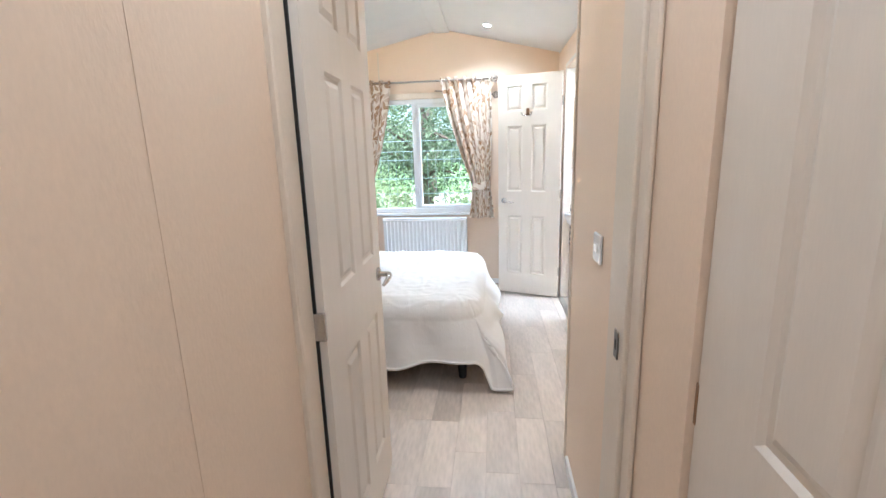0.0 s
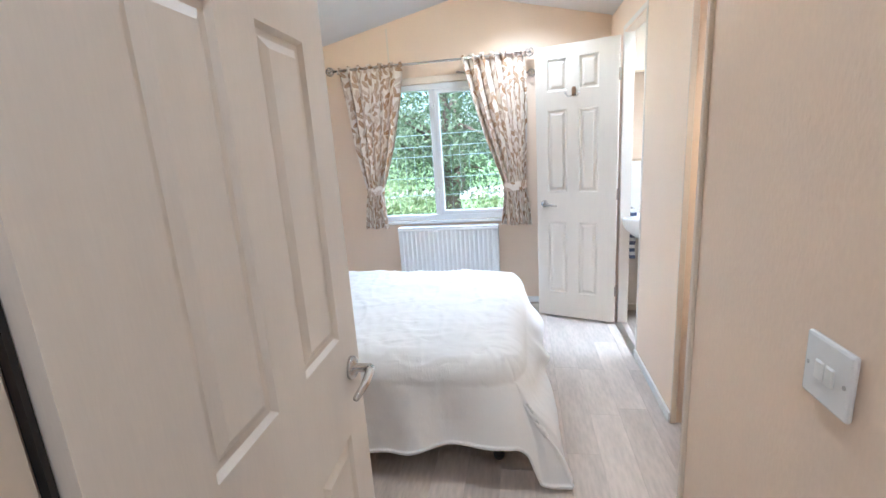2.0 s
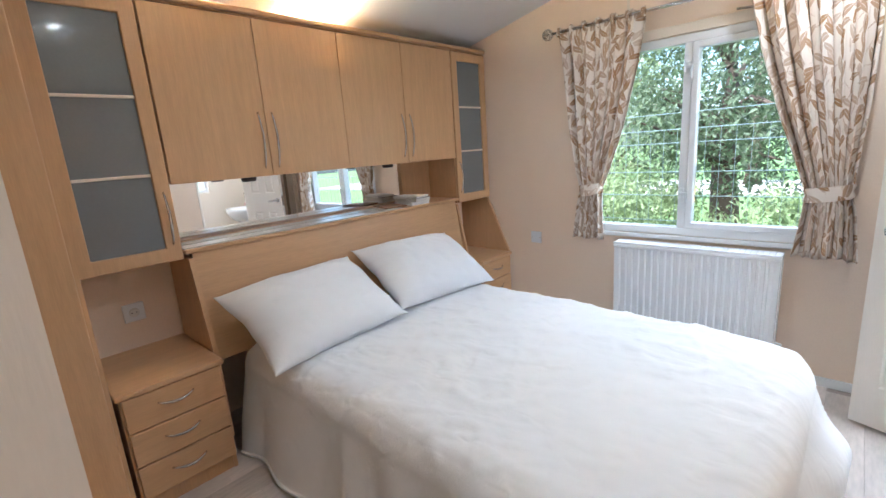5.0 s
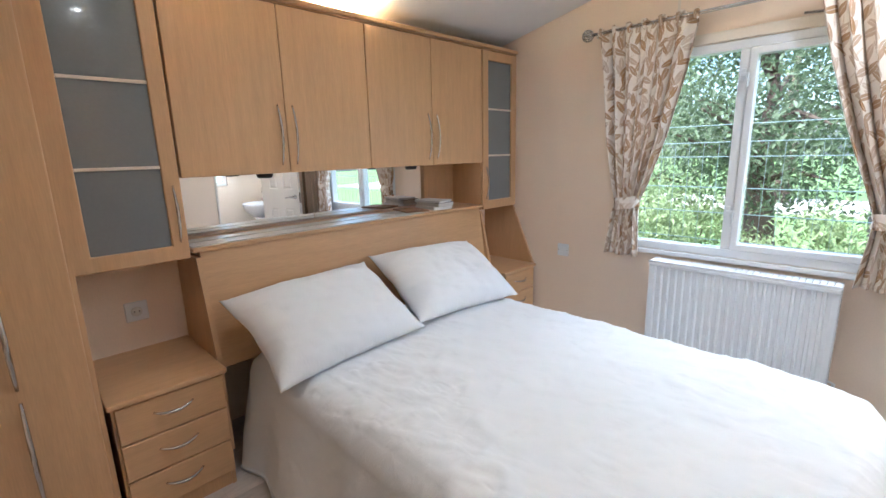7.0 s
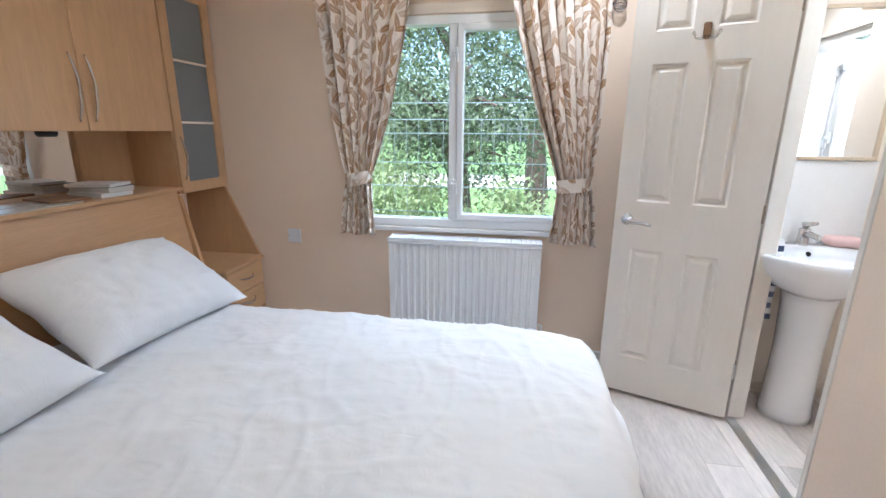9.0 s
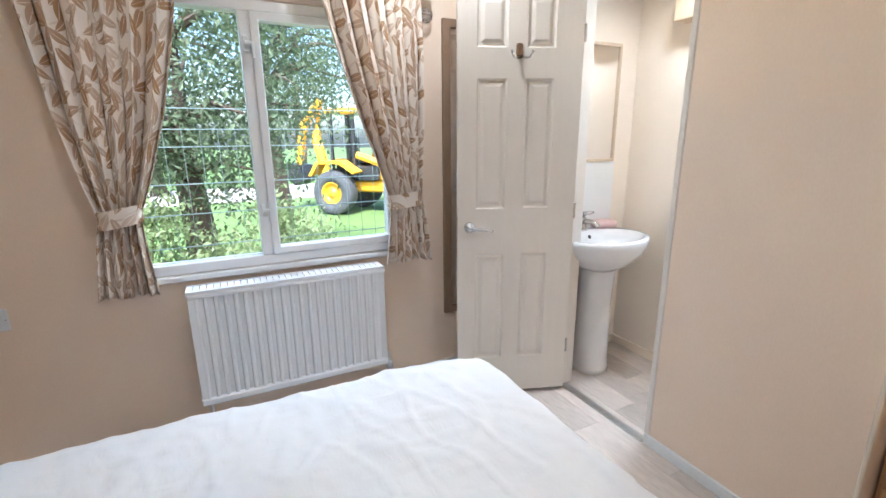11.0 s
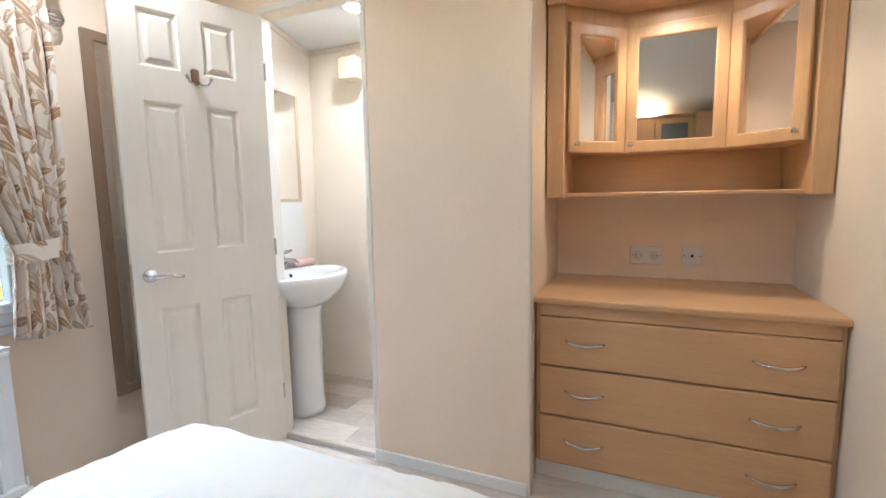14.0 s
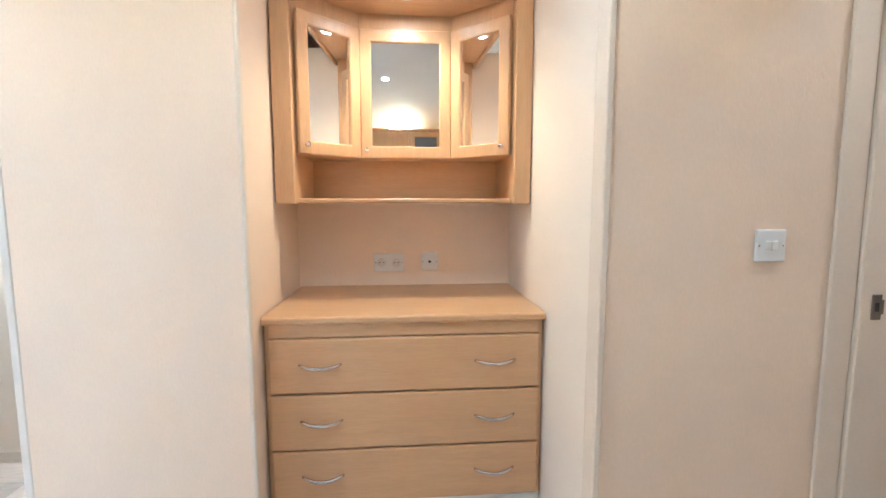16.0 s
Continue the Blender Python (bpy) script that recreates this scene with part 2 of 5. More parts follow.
def tube(points, radius, n=8):
    """A round bar along points; radius may be a list."""
    bm = bmesh.new()
    pts = [Vector(p) for p in points]
    rad = radius if isinstance(radius, (list, tuple)) else [radius] * len(pts)
    rings = []
    for i, p in enumerate(pts):
        d = (pts[min(i + 1, len(pts) - 1)] - pts[max(i - 1, 0)]).normalized()
        q = d.to_track_quat("Z", "Y")
        rings.append([bm.verts.new(p + q @ Vector((rad[i] * math.cos(2 * math.pi * k / n), rad[i] * math.sin(2 * math.pi * k / n), 0))) for k in range(n)])
    for a, c in zip(rings, rings[1:]):
        for k in range(n):
            j = (k + 1) % n
            bm.faces.new((a[k], a[j], c[j], c[k]))
    bm.faces.new(rings[0][::-1])
    bm.faces.new(rings[-1])
    return bm


def ring(a0, a1, b0, b1, h0, h1, k0, k1, c0, c1, put, bevel=0.0):
    """One closed frame: outer a, b and hole h, k in its plane, thickness c; put(a, b, c) places a corner."""
    bm = bmesh.new()
    loops = []
    for c in (c0, c1):
        for u0, u1, v0, v1 in ((a0, a1, b0, b1), (h0, h1, k0, k1)):
            loops.append([bm.verts.new(put(u, v, c)) for u, v in ((u0, v0), (u1, v0), (u1, v1), (u0, v1))])
    of, hf, ob, hb = loops
    for i in range(4):
        j = (i + 1) % 4
        for q in ((of[i], of[j], hf[j], hf[i]), (ob[i], hb[i], hb[j], ob[j]), (of[i], ob[i], ob[j], of[j]), (hf[i], hf[j], hb[j], hb[i])):
            bm.faces.new(q)
    bmesh.ops.recalc_face_normals(bm, faces=bm.faces)
    if bevel:
        sharp = [e for e in bm.edges if e.calc_face_angle(0) > 1.0]
        bmesh.ops.bevel(bm, geom=sharp, offset=bevel, segments=2, affect="EDGES", profile=0.5)
    return bm


def ring_x(x0, x1, y0, y1, z0, z1, hy0, hy1, hz0, hz1, bevel=0.0):
    return ring(y0, y1, z0, z1, hy0, hy1, hz0, hz1, x0, x1, lambda a, b, c: (c, a, b), bevel)


def ring_y(y0, y1, x0, x1, z0, z1, hx0, hx1, hz0, hz1, bevel=0.0):
    return ring(x0, x1, z0, z1, hx0, hx1, hz0, hz1, y0, y1, lambda a, b, c: (a, c, b), bevel)


def mesh_of(name, bm, mat, smooth=False):
    me = bpy.data.meshes.new(name)
    bm.normal_update()
    bm.to_mesh(me)
    bm.free()
    me.materials.append(mat)
    if smooth:
        me.polygons.foreach_set("use_smooth", [True] * len(me.polygons))
    return me


def part(name, bm, mat, parent=None, label="", smooth=False, m=None):
    ob = new(name, mesh_of(name, bm, mat, smooth))
    if parent:
        ob.parent = parent
    if m is not None:
        ob.matrix_basis = m
    if label:
        ob["label"] = label
    return ob


def thing(name, label, category, m=Matrix(), group=""):
    ob = new(name)
    ob.empty_display_size = 0.05
    ob.matrix_world = m
    return tagged(ob, label, category, group)


def structure(name, bm, mat, label, category="wall", smooth=False):
    return tagged(part(name, bm, mat, None, "", smooth), label, category, kind="structure")


def sloped(x):
    """The height of the vaulted ceiling."""
    return 2.462 - (0.236 if x > 0.138 else 0.216) * abs(x - 0.138)


# ---- the shell ----
NORTH, WEST, EAST, SOUTH = 4.894, -1.84, 1.93, 1.45
T = 0.06


def gable(x0, x1, y0, y1, z0=0.0, cut=None):
    """A wall across the caravan that reaches the vault."""
    xs = [x0, x1] if not x0 < 0.138 < x1 else [x0, 0.138, x1]
    pts = [(x1, z0), (x0, z0)] + [(x, sloped(x)) for x in xs]
    return prism(pts, "y", y0, y1)


WX0, WX1, WZ0, WZ1 = -0.70, 0.50, 0.745, 1.85
bm = gable(WEST, WX0, NORTH, NORTH + 0.1)
for extra in (gable(WX1, 1.22, NORTH, NORTH + 0.1), gable(WX0, WX1, NORTH, NORTH + 0.1, WZ1), box(WX0, WX1, NORTH, NORTH + 0.1, 0, WZ0)):
    me = bpy.data.meshes.new("tmp")
    extra.to_mesh(me)
    extra.free()
    bm.from_mesh(me)
    bpy.data.meshes.remove(me)
structure("wall_north", bm, M_WALL, "cream vinyl-papered end wall with the window opening")
structure("wall_west", box(WEST - 0.08, WEST, -0.9, NORTH + 0.1, 0, sloped(WEST)), M_WALL, "cream papered side wall behind the fitted units")
BW0, BW1, BZ0, BZ1 = 3.70, 4.25, 1.0, 1.80
structure("wall_east_outer", ring_x(EAST, EAST + 0.08, -0.9, 5.0, 0, sloped(EAST), BW0, BW1, BZ0, BZ1), M_WALL, "pale outer side wall with the bathroom window opening")
# partition between bedroom and bathroom, with its doorway
PX = 1.22
structure("wall_bathroom", boxes([(PX, PX + T, 3.215, 3.90, 0, sloped(PX + T)), (PX, PX + T, 4.447, NORTH + 0.1, 0, sloped(PX + T)),
                                  (PX, PX + T, 3.90, 4.447, 1.99, sloped(PX + T))]), M_WALL, "cream papered partition beside the bathroom doorway")
structure("wall_niche", box(PX + T, EAST, 3.215 + 0.003, 3.25, 0, sloped(EAST)), M_WALL, "cream papered side wall of the dresser niche")
structure("wall_bathroom_end", gable(PX + T, EAST, 4.70, 4.80), M_BATHWALL, "pale papered end wall behind the basin")
structure("wall_bathroom_east", ring_x(1.87, EAST - 0.0005, 3.2505, 4.6995, 0, sloped(EAST), BW0, BW1, BZ0, BZ1), M_BATHWALL, "pale lining of the bathroom's outer wall")
HX = 0.923
structure("wall_hall_east", boxes([(HX, HX + T, 1.12, 2.20, 0, sloped(HX + T)), (HX, HX + T, -0.9, 0.42, 0, sloped(HX + T)), (HX, HX + T, 0.42, 1.12, 2.0, sloped(HX + T))]),
          M_WALL, "cream papered hall wall with a side doorway")
structure("wall_niche_south", box(HX + T, EAST, 2.15, 2.222, 0, sloped(EAST)), M_BATHWALL, "pale papered cheek of the dresser niche")
structure("wall_hall_west", box(0.08, 0.16, -0.9, SOUTH - 0.12, 0, sloped(0.08)), M_WALL, "cream papered hall wall with a panel joint")
structure("wall_south", gable(WEST, 0.13, SOUTH - 0.12, SOUTH), M_WALL, "cream papered wall beside the bedroom doorway")
structure("wall_over_doorway", gable(0.13, HX, SOUTH - 0.12, SOUTH, 2.03), M_WALL, "cream papered wall above the bedroom doorway")
structure("wall_hall_end", gable(WEST, EAST, -0.98, -0.9), M_WALL, "cream papered wall closing the hall")
for nm, x0, x1 in (("ceiling_west", WEST - 0.08, 0.138), ("ceiling_east", 0.138, EAST + 0.08)):
    structure(nm, prism([(x0, sloped(x0)), (x1, sloped(x1)), (x1, sloped(x1) + 0.05), (x0, sloped(x0) + 0.05)], "y", -0.98, NORTH + 0.1), M_CEIL,
              "white sloping ceiling board of the vault", "ceiling")
structure("ceiling_beam", box(0.066, 0.21, -0.9, NORTH - 0.002, 2.43, 2.462, 0.004), M_WHITE, "white flat ridge trim along the ceiling", "trim")
structure("floor", box(WEST - 0.08, EAST + 0.08, -0.98, NORTH + 0.1, -0.08, -0.004), M_JOINT, "dark subfloor under the planks", "floor")

# trims
structure("baseboard_bathroom_wall", box(PX - 0.012, PX - 0.0005, 3.215, 3.90, 0, 0.05, 0.002), M_WHITE, "low white skirting strip", "baseboard")
structure("baseboard_hall", box(HX - 0.012, HX - 0.0005, 1.52, 2.15, 0, 0.05, 0.002), M_WHITE, "low white skirting strip", "baseboard")
structure("baseboard_north", box(-1.3, 1.2, NORTH - 0.012, NORTH - 0.0005, 0, 0.05, 0.002), M_WHITE, "low white skirting strip", "baseboard")
structure("baseboard_bathroom", boxes([(PX + T, 1.8695, 4.688, 4.6995, 0, 0.05), (1.858, 1.8695, 3.26, 4.688, 0, 0.05)]), M_TRIM, "cream skirting round the bathroom", "baseboard")
structure("trim_corner", boxes([(PX - 0.006, PX + 0.02, 3.203, 3.2145, 0, 2.1), ], 0.003), M_TRIM, "cream corner bead of the partition", "trim")
structure("trim_hall_corner", box(HX - 0.008, HX + T + 0.006, 2.2005, 2.2215, 0, sloped(HX) - 0.03, 0.004), M_TRIM, "cream bead at the end of the hall wall", "trim")
structure("trim_panel_joint", box(0.1602, 0.1612, 0.975, 0.990, 0, 2.35, 0.0003), M_WALL, "cream cover strip on the hall wall joint", "trim")
structure("trim_north_joint", box(-0.492, -0.478, NORTH - 0.004, NORTH - 0.0005, WZ1 + 0.05, 2.29), M_TRIM, "thin cream joint strip above the window", "trim")
structure("threshold_strip", box(PX - 0.02, PX + 0.025, 3.905, 4.43, 0.0005, 0.006, 0.002), M_ALU, "aluminium threshold strip at the bathroom doorway", "trim")

structure("trim_bathroom_end", prism([(PX + T, sloped(PX + T) - 0.03), (1.8695, sloped(1.8695) - 0.03), (1.8695, sloped(1.8695) - 0.002), (PX + T, sloped(PX + T) - 0.002)], "y", 4.688, 4.6995), M_TRIM, "thin cream cove strip under the bathroom ceiling", "trim")
structure("trim_bathroom_east", box(1.857, 1.8695, 3.26, 4.6875, sloped(1.87) - 0.03, sloped(1.87) - 0.002, 0.003), M_TRIM, "thin cream cove strip under the bathroom ceiling", "trim")

# door frames
structure("door_frame_bathroom", boxes([(PX - 0.004, PX + T + 0.006, 3.88, 3.905, 0, 2.0), (PX - 0.004, PX + T + 0.006, 4.432, 4.457, 0, 2.0), (PX - 0.004, PX + T + 0.006, 3.88, 4.457, 2.0, 2.03)], 0.003),
          M_DOOR, "cream painted frame of the bathroom doorway", "door frame")
structure("door_frame_bedroom", boxes([(0.1305, 0.1645, SOUTH - 0.0755, SOUTH - 0.0195, 0, 2.03), (0.1305, 0.175, SOUTH - 0.119, SOUTH - 0.076, 0, 2.03), (0.1305, 0.15, SOUTH - 0.019, SOUTH + 0.004, 0, 2.03),
                                       (HX - 0.022, HX - 0.001, SOUTH - 0.05, SOUTH + 0.05, 0, 2.03), (HX - 0.012, HX - 0.001, SOUTH + 0.0505, SOUTH + 0.13, 0, 2.08), (HX - 0.012, HX - 0.001, SOUTH - 0.11, SOUTH - 0.0505, 0, 2.08),
                                       (0.1305, HX - 0.001, SOUTH - 0.1, SOUTH + 0.004, 2.0305, 2.06)], 0.004),
          M_TRIM, "cream moulded frame of the bedroom doorway", "door frame")

# Black strip paints the dark of the gap between frame and door.
structure("door_gap_strip", box(0.1502, 0.170, SOUTH - 0.019, SOUTH - 0.0135, 0, 2.03), M_DARK, "dark strip painting the shaded gap along the bedroom door frame", "trim")


def panel_door(w, h, t, rows, cols):
    """A moulded slab, hinge at x = 0, with a ring of sunk moulding round every raised panel, on both faces."""
    bm = bmesh.new()
    xs = [0] + [v for c in cols for v in (c[0] * w, c[1] * w)] + [w]
    zs = [0] + [v for r in rows for v in r] + [h]
    for side in (-1, 1):
        y = side * t / 2

        def quad(a, c):
            p = [bm.verts.new(v) for v in a]
            q = [bm.verts.new(v) for v in c]
            return p, q
        for i in range(len(xs) - 1):
            for j in range(len(zs) - 1):
                x0, x1, z0, z1 = xs[i], xs[i + 1], zs[j], zs[j + 1]
                if i % 2 == 1 and j % 2 == 1:
                    rings = []
                    for inset, depth in ((0, 0), (0.008, 0.008), (0.018, 0.009), (0.034, 0.001)):
                        yy = y - side * depth
                        rings.append([bm.verts.new(v) for v in ((x0 + inset, yy, z0 + inset), (x1 - inset, yy, z0 + inset), (x1 - inset, yy, z1 - inset), (x0 + inset, yy, z1 - inset))])
                    for a, c in zip(rings, rings[1:]):
                        for k in range(4):
                            bm.faces.new((a[k], a[(k + 1) % 4], c[(k + 1) % 4], c[k]))
                    bm.faces.new(rings[-1])
                else:
                    bm.faces.new([bm.verts.new(v) for v in ((x0, y, z0), (x1, y, z0), (x1, y, z1), (x0, y, z1))])
    for a, c in (((0, 0), (w, 0)), ((w, 0), (w, h)), ((w, h), (0, h)), ((0, h), (0, 0))):
        bm.faces.new([bm.verts.new(v) for v in ((a[0], -t / 2, a[1]), (c[0], -t / 2, c[1]), (c[0], t / 2, c[1]), (a[0], t / 2, a[1]))])
    bmesh.ops.remove_doubles(bm, verts=bm.verts, dist=0.0004)
    bmesh.ops.recalc_face_normals(bm, faces=bm.faces)
    return bm


def lever(parent, x, z, side, reach, t):
    """A round rose with a curved lever."""
    y = side * t / 2
    part("rose", spin([(0.004, 0), (0.026, 0), (0.026, 0.006), (0.02, 0.012), (0.010, 0.014), (0.010, 0.045), (0.004, 0.046)], 20,
                      pose(x, y, z, -90 * side)), M_CHROME, parent, "round steel rose", True)
    part("door_handle", tube([(x, y + side * 0.045, z), (x + reach * 0.02, y + side * 0.05, z), (x + reach * 0.06, y + side * 0.052, z - 0.004), (x + reach * 0.105, y + side * 0.045, z - 0.012)],
                             [0.010, 0.011, 0.009, 0.006], 10), M_CHROME, parent, "curved steel lever handle", True)


ROWS6 = ((0.19, 0.735), (0.955, 1.53), (1.655, 1.865))
COLS6 = ((0.225, 0.455), (0.605, 0.85))


def door(name, label, w, h, m, hinges, levers=True, metal=None):
    d = tagged(new(name, mesh_of(name, panel_door(w, h, 0.036, ROWS6, COLS6), M_DOOR)), label, "door", kind="structure")
    d.matrix_world = m
    if levers:
        for side in (-1, 1):
            lever(d, w - 0.055, 0.87, side, -1, 0.036)
        part("latch_plate", box(w - 0.0005, w + 0.002, -0.012, 0.012, 0.80, 0.92), M_CHROME, d, "steel latch plate")
    for z in hinges:
        part("hinge", boxes([(-0.008, 0.004, -0.019, 0.019, z, z + 0.075)], 0.002), metal or M_CHROME, d, "steel butt hinge")
    return d


# the bathroom door stands open into the bedroom, the hall door stands open to a right angle
ang = math.degrees(math.atan2(4.577 - 4.389, 0.664 - 1.18))
bath_door = door("door_1", "open cream six-panel door to the bathroom", 0.56, 1.95, pose(1.19, 4.405, 0.02, 0, 0, ang), (0.2, 0.9, 1.68))
entry_door = door("door_2", "open cream six-panel bedroom door", 0.65, 1.95, pose(0.172, SOUTH - 0.012, 0.02, 0, 0, 92.2), (0.16, 0.86, 1.7))
hall_door = door("door_3", "closed cream six-panel door in the hall", 0.69, 1.97, pose(HX + 0.03, 1.115, 0.01, 0, 0, -90), (0.2, 0.88, 1.7), False, M_BROWN_AND_SHADOW)

# ---- window ----


def window(name, label, x0, x1, z0, z1, y, mull, pane):
    """A frame with one fixed pane and one casement, in the plane y, looking along y."""
    win = tagged(new(name), label, "window", kind="structure")
    f = 0.045
    part("window_frame", boxes([(x0, x1, y - 0.005, y + 0.07, z1 - f, z1), (x0, x1, y - 0.005, y + 0.07, z0, z0 + f), (x0, x0 + f, y - 0.005, y + 0.07, z0 + f, z1 - f),
                                (x1 - f, x1, y - 0.005, y + 0.07, z0 + f, z1 - f), (mull - 0.022, mull + 0.022, y - 0.005, y + 0.07, z0 + f, z1 - f)], 0.004), M_UPVC, win)
    c0, c1, b0, b1, g = mull + 0.022, x1 - f, z0 + f, z1 - f, 0.034
    part("casement", ring_y(y - 0.015, y + 0.05, c0, c1, b0, b1, c0 + g, c1 - g, b0 + g, b1 - g, 0.006), M_UPVC, win, "white hinged casement")
    for a, c, d in ((x0 + f, mull - 0.022, 0), (c0 + g, c1 - g, g)):
        p = part("pane", box(a, c, y + 0.03, y + 0.036, z0 + f + d, z1 - f - d), pane, win)
        p.visible_shadow = False
    for z in (z0 + 0.25, z1 - 0.17):
        h = part("handle", boxes([(mull - 0.012, mull + 0.012, y - 0.020, y - 0.005, z - 0.03, z + 0.03), (mull - 0.008, mull + 0.030, y - 0.034, y - 0.018, z - 0.008, z + 0.008),
                                  (mull + 0.018, mull + 0.030, y - 0.036, y - 0.018, z - 0.06, z + 0.008)], 0.004), M_UPVC, win, "white cranked window handle")
    return win


window("window_1", "white framed bedroom window with an opening casement", WX0, WX1, WZ0, WZ1, NORTH, -0.155, M_PANE)
structure("window_head", box(WX0 - 0.02, WX1 + 0.02, NORTH - 0.014, NORTH - 0.0005, WZ1 + 0.002, WZ1 + 0.055, 0.003), M_TRIM, "cream board above the window", "trim")
structure("window_sill", box(WX0 - 0.01, WX1 + 0.01, NORTH - 0.022, NORTH + 0.02, WZ0 - 0.03, WZ0 - 0.002, 0.005), M_UPVC, "white plastic window board", "sill")
bath_window = window("window_2", "white framed obscured bathroom window", -(BW1 - BW0) / 2, (BW1 - BW0) / 2, BZ0, BZ1, 0, -0.1, M_FROSTPANE)
bath_window.matrix_world = pose(EAST - 0.03, (BW0 + BW1) / 2, 0, 0, 0, -90)

# ---- curtains ----


def curtain(edges, folds, seed, label):
    """edges: (z, left, right, fold depth) from the top down; cloth gathered into folds between them."""
    rnd = random.Random(seed)
    ph = [rnd.uniform(-0.5, 0.5) for _ in range(8)]
    cu = thing("curtain", label, "curtain", pose(0, 0, 0), "curtains at the window")
    cols, rows = folds * 10, 60
    bm = bmesh.new()
    uv = bm.loops.layers.uv.new("UVMap")
    zs = [e[0] for e in edges][::-1]
    grid = []
    for j in range(rows + 1):
        z = edges[0][0] + (edges[-1][0] - edges[0][0]) * j / rows
        l, r, d = (float(np.interp(z, zs, [e[k] for e in edges][::-1])) for k in (1, 2, 3))
        line = []
        for i in range(cols + 1):
            u = i / cols
            a = 2 * math.pi * folds * (u + 0.018 * math.sin(5 * u + ph[0] + 1.5 * j / rows)) + ph[1]
            wob = 0.7 + 0.3 * math.sin(7 * u + ph[2] + 2 * j / rows)
            sag = 0.006 * math.sin(11 * u + ph[4]) if j == rows else 0
            top = 0.010 * math.cos(a) if j == 0 else 0
            line.append((bm.verts.new((l + (r - l) * (u + 0.012 * math.sin(2 * a)), 4.815 - d * wob * math.sin(a) + 0.004 * math.sin(3 * a + ph[3]), z + sag + top)), u, z))
        grid.append(line)
    for j in range(rows):
        for i in range(cols):
            q = (grid[j][i], grid[j][i + 1], grid[j + 1][i + 1], grid[j + 1][i])
            f = bm.faces.new([v[0] for v in q])
            for lo, v in zip(f.loops, q):
                lo[uv].uv = (v[1] * 0.95 + seed, v[2])
    cloth = part("cloth", bm, M_CURTAIN, cu, "", True)
    s = cloth.modifiers.new("thick", "SOLIDIFY")
    s.thickness = 0.002
    top = edges[0]
    for k in range(folds + 1):
        x = top[1] + (top[2] - top[1]) * (k + 0.1) / (folds + 0.2)
        b = tube([(x, 4.80 + 0.016 * math.cos(q), 1.995 + 0.018 * math.sin(q)) for q in [2 * math.pi * s2 / 12 for s2 in range(13)]], 0.011, 5)
        lay = b.loops.layers.uv.new("UVMap")
        for f in b.faces:
            for lo in f.loops:
                lo[lay].uv = (lo.vert.co.x, lo.vert.co.z * 1.5)
        part("tab", b, M_CURTAIN, cu, "", True)
    tie = next(e for e in edges if len(e) > 4)
    b = bmesh.new()
    lay = b.loops.layers.uv.new("UVMap")
    ring = []
    cx, rx = (tie[1] + tie[2]) / 2, (tie[2] - tie[1]) / 2 + 0.006
    for j in range(6):
        ring.append([b.verts.new((cx + rx * (1 + 0.05 * math.sin(j * 2)) * math.cos(2 * math.pi * i / 28), 4.815 + 0.05 * math.sin(2 * math.pi * i / 28) * (1 + 0.06 * math.sin(5 * i)),
                                  tie[0] + 0.035 - 0.014 * j + 0.012 * math.cos(2 * math.pi * i / 28))) for i in range(28)])
    for a, c in zip(ring, ring[1:]):
        for i in range(28):
            f = b.faces.new((a[i], a[(i + 1) % 28], c[(i + 1) % 28], c[i]))
            for lo in f.loops:
                lo[lay].uv = (lo.vert.co.x * 1.1 + seed * 0.43, lo.vert.co.z + 0.045)
    part("tie_back", b, M_CURTAIN, cu, "matching leaf-print tie-back", True)
    return cu


curtain(((2.02, -0.885, -0.36, 0.02), (1.95, -0.88, -0.355, 0.026), (1.7, -0.845, -0.40, 0.032), (1.4, -0.81, -0.47, 0.034), (1.15, -0.765, -0.55, 0.03), (1.02, -0.735, -0.60, 0.026, 1), (0.93, -0.755, -0.60, 0.028), (0.70, -0.785, -0.585, 0.03)), 6, 1,
        "cream leaf-print curtain tied back beside the window")
curtain(((2.02, 0.12, 0.59, 0.02), (1.95, 0.12, 0.595, 0.026), (1.7, 0.18, 0.60, 0.034), (1.4, 0.27, 0.595, 0.036), (1.15, 0.36, 0.58, 0.032), (1.01, 0.405, 0.575, 0.026, 1), (0.92, 0.40, 0.595, 0.03), (0.695, 0.375, 0.62, 0.032)), 6, 2,
        "cream leaf-print curtain tied back near the open door")


def cage(parent, x, z):
    """A ball of bent wires with a core."""
    for k in range(8):
        a = math.pi * k / 8
        pts = [(x + 0.033 * math.cos(q), 4.80 + 0.033 * math.sin(q) * math.cos(a), z + 0.033 * math.sin(q) * math.sin(a)) for q in [2 * math.pi * s / 18 for s in range(19)]]
        part("finial_wire", tube(pts, 0.0024, 5), M_CHROME, parent, "", True)
    part("finial_core", spin([(0.002, -0.012), (0.010, -0.008), (0.012, 0), (0.010, 0.008), (0.002, 0.012)], 10, pose(x, 4.80, z, 0, 90)), M_CHROME, parent, "", True)


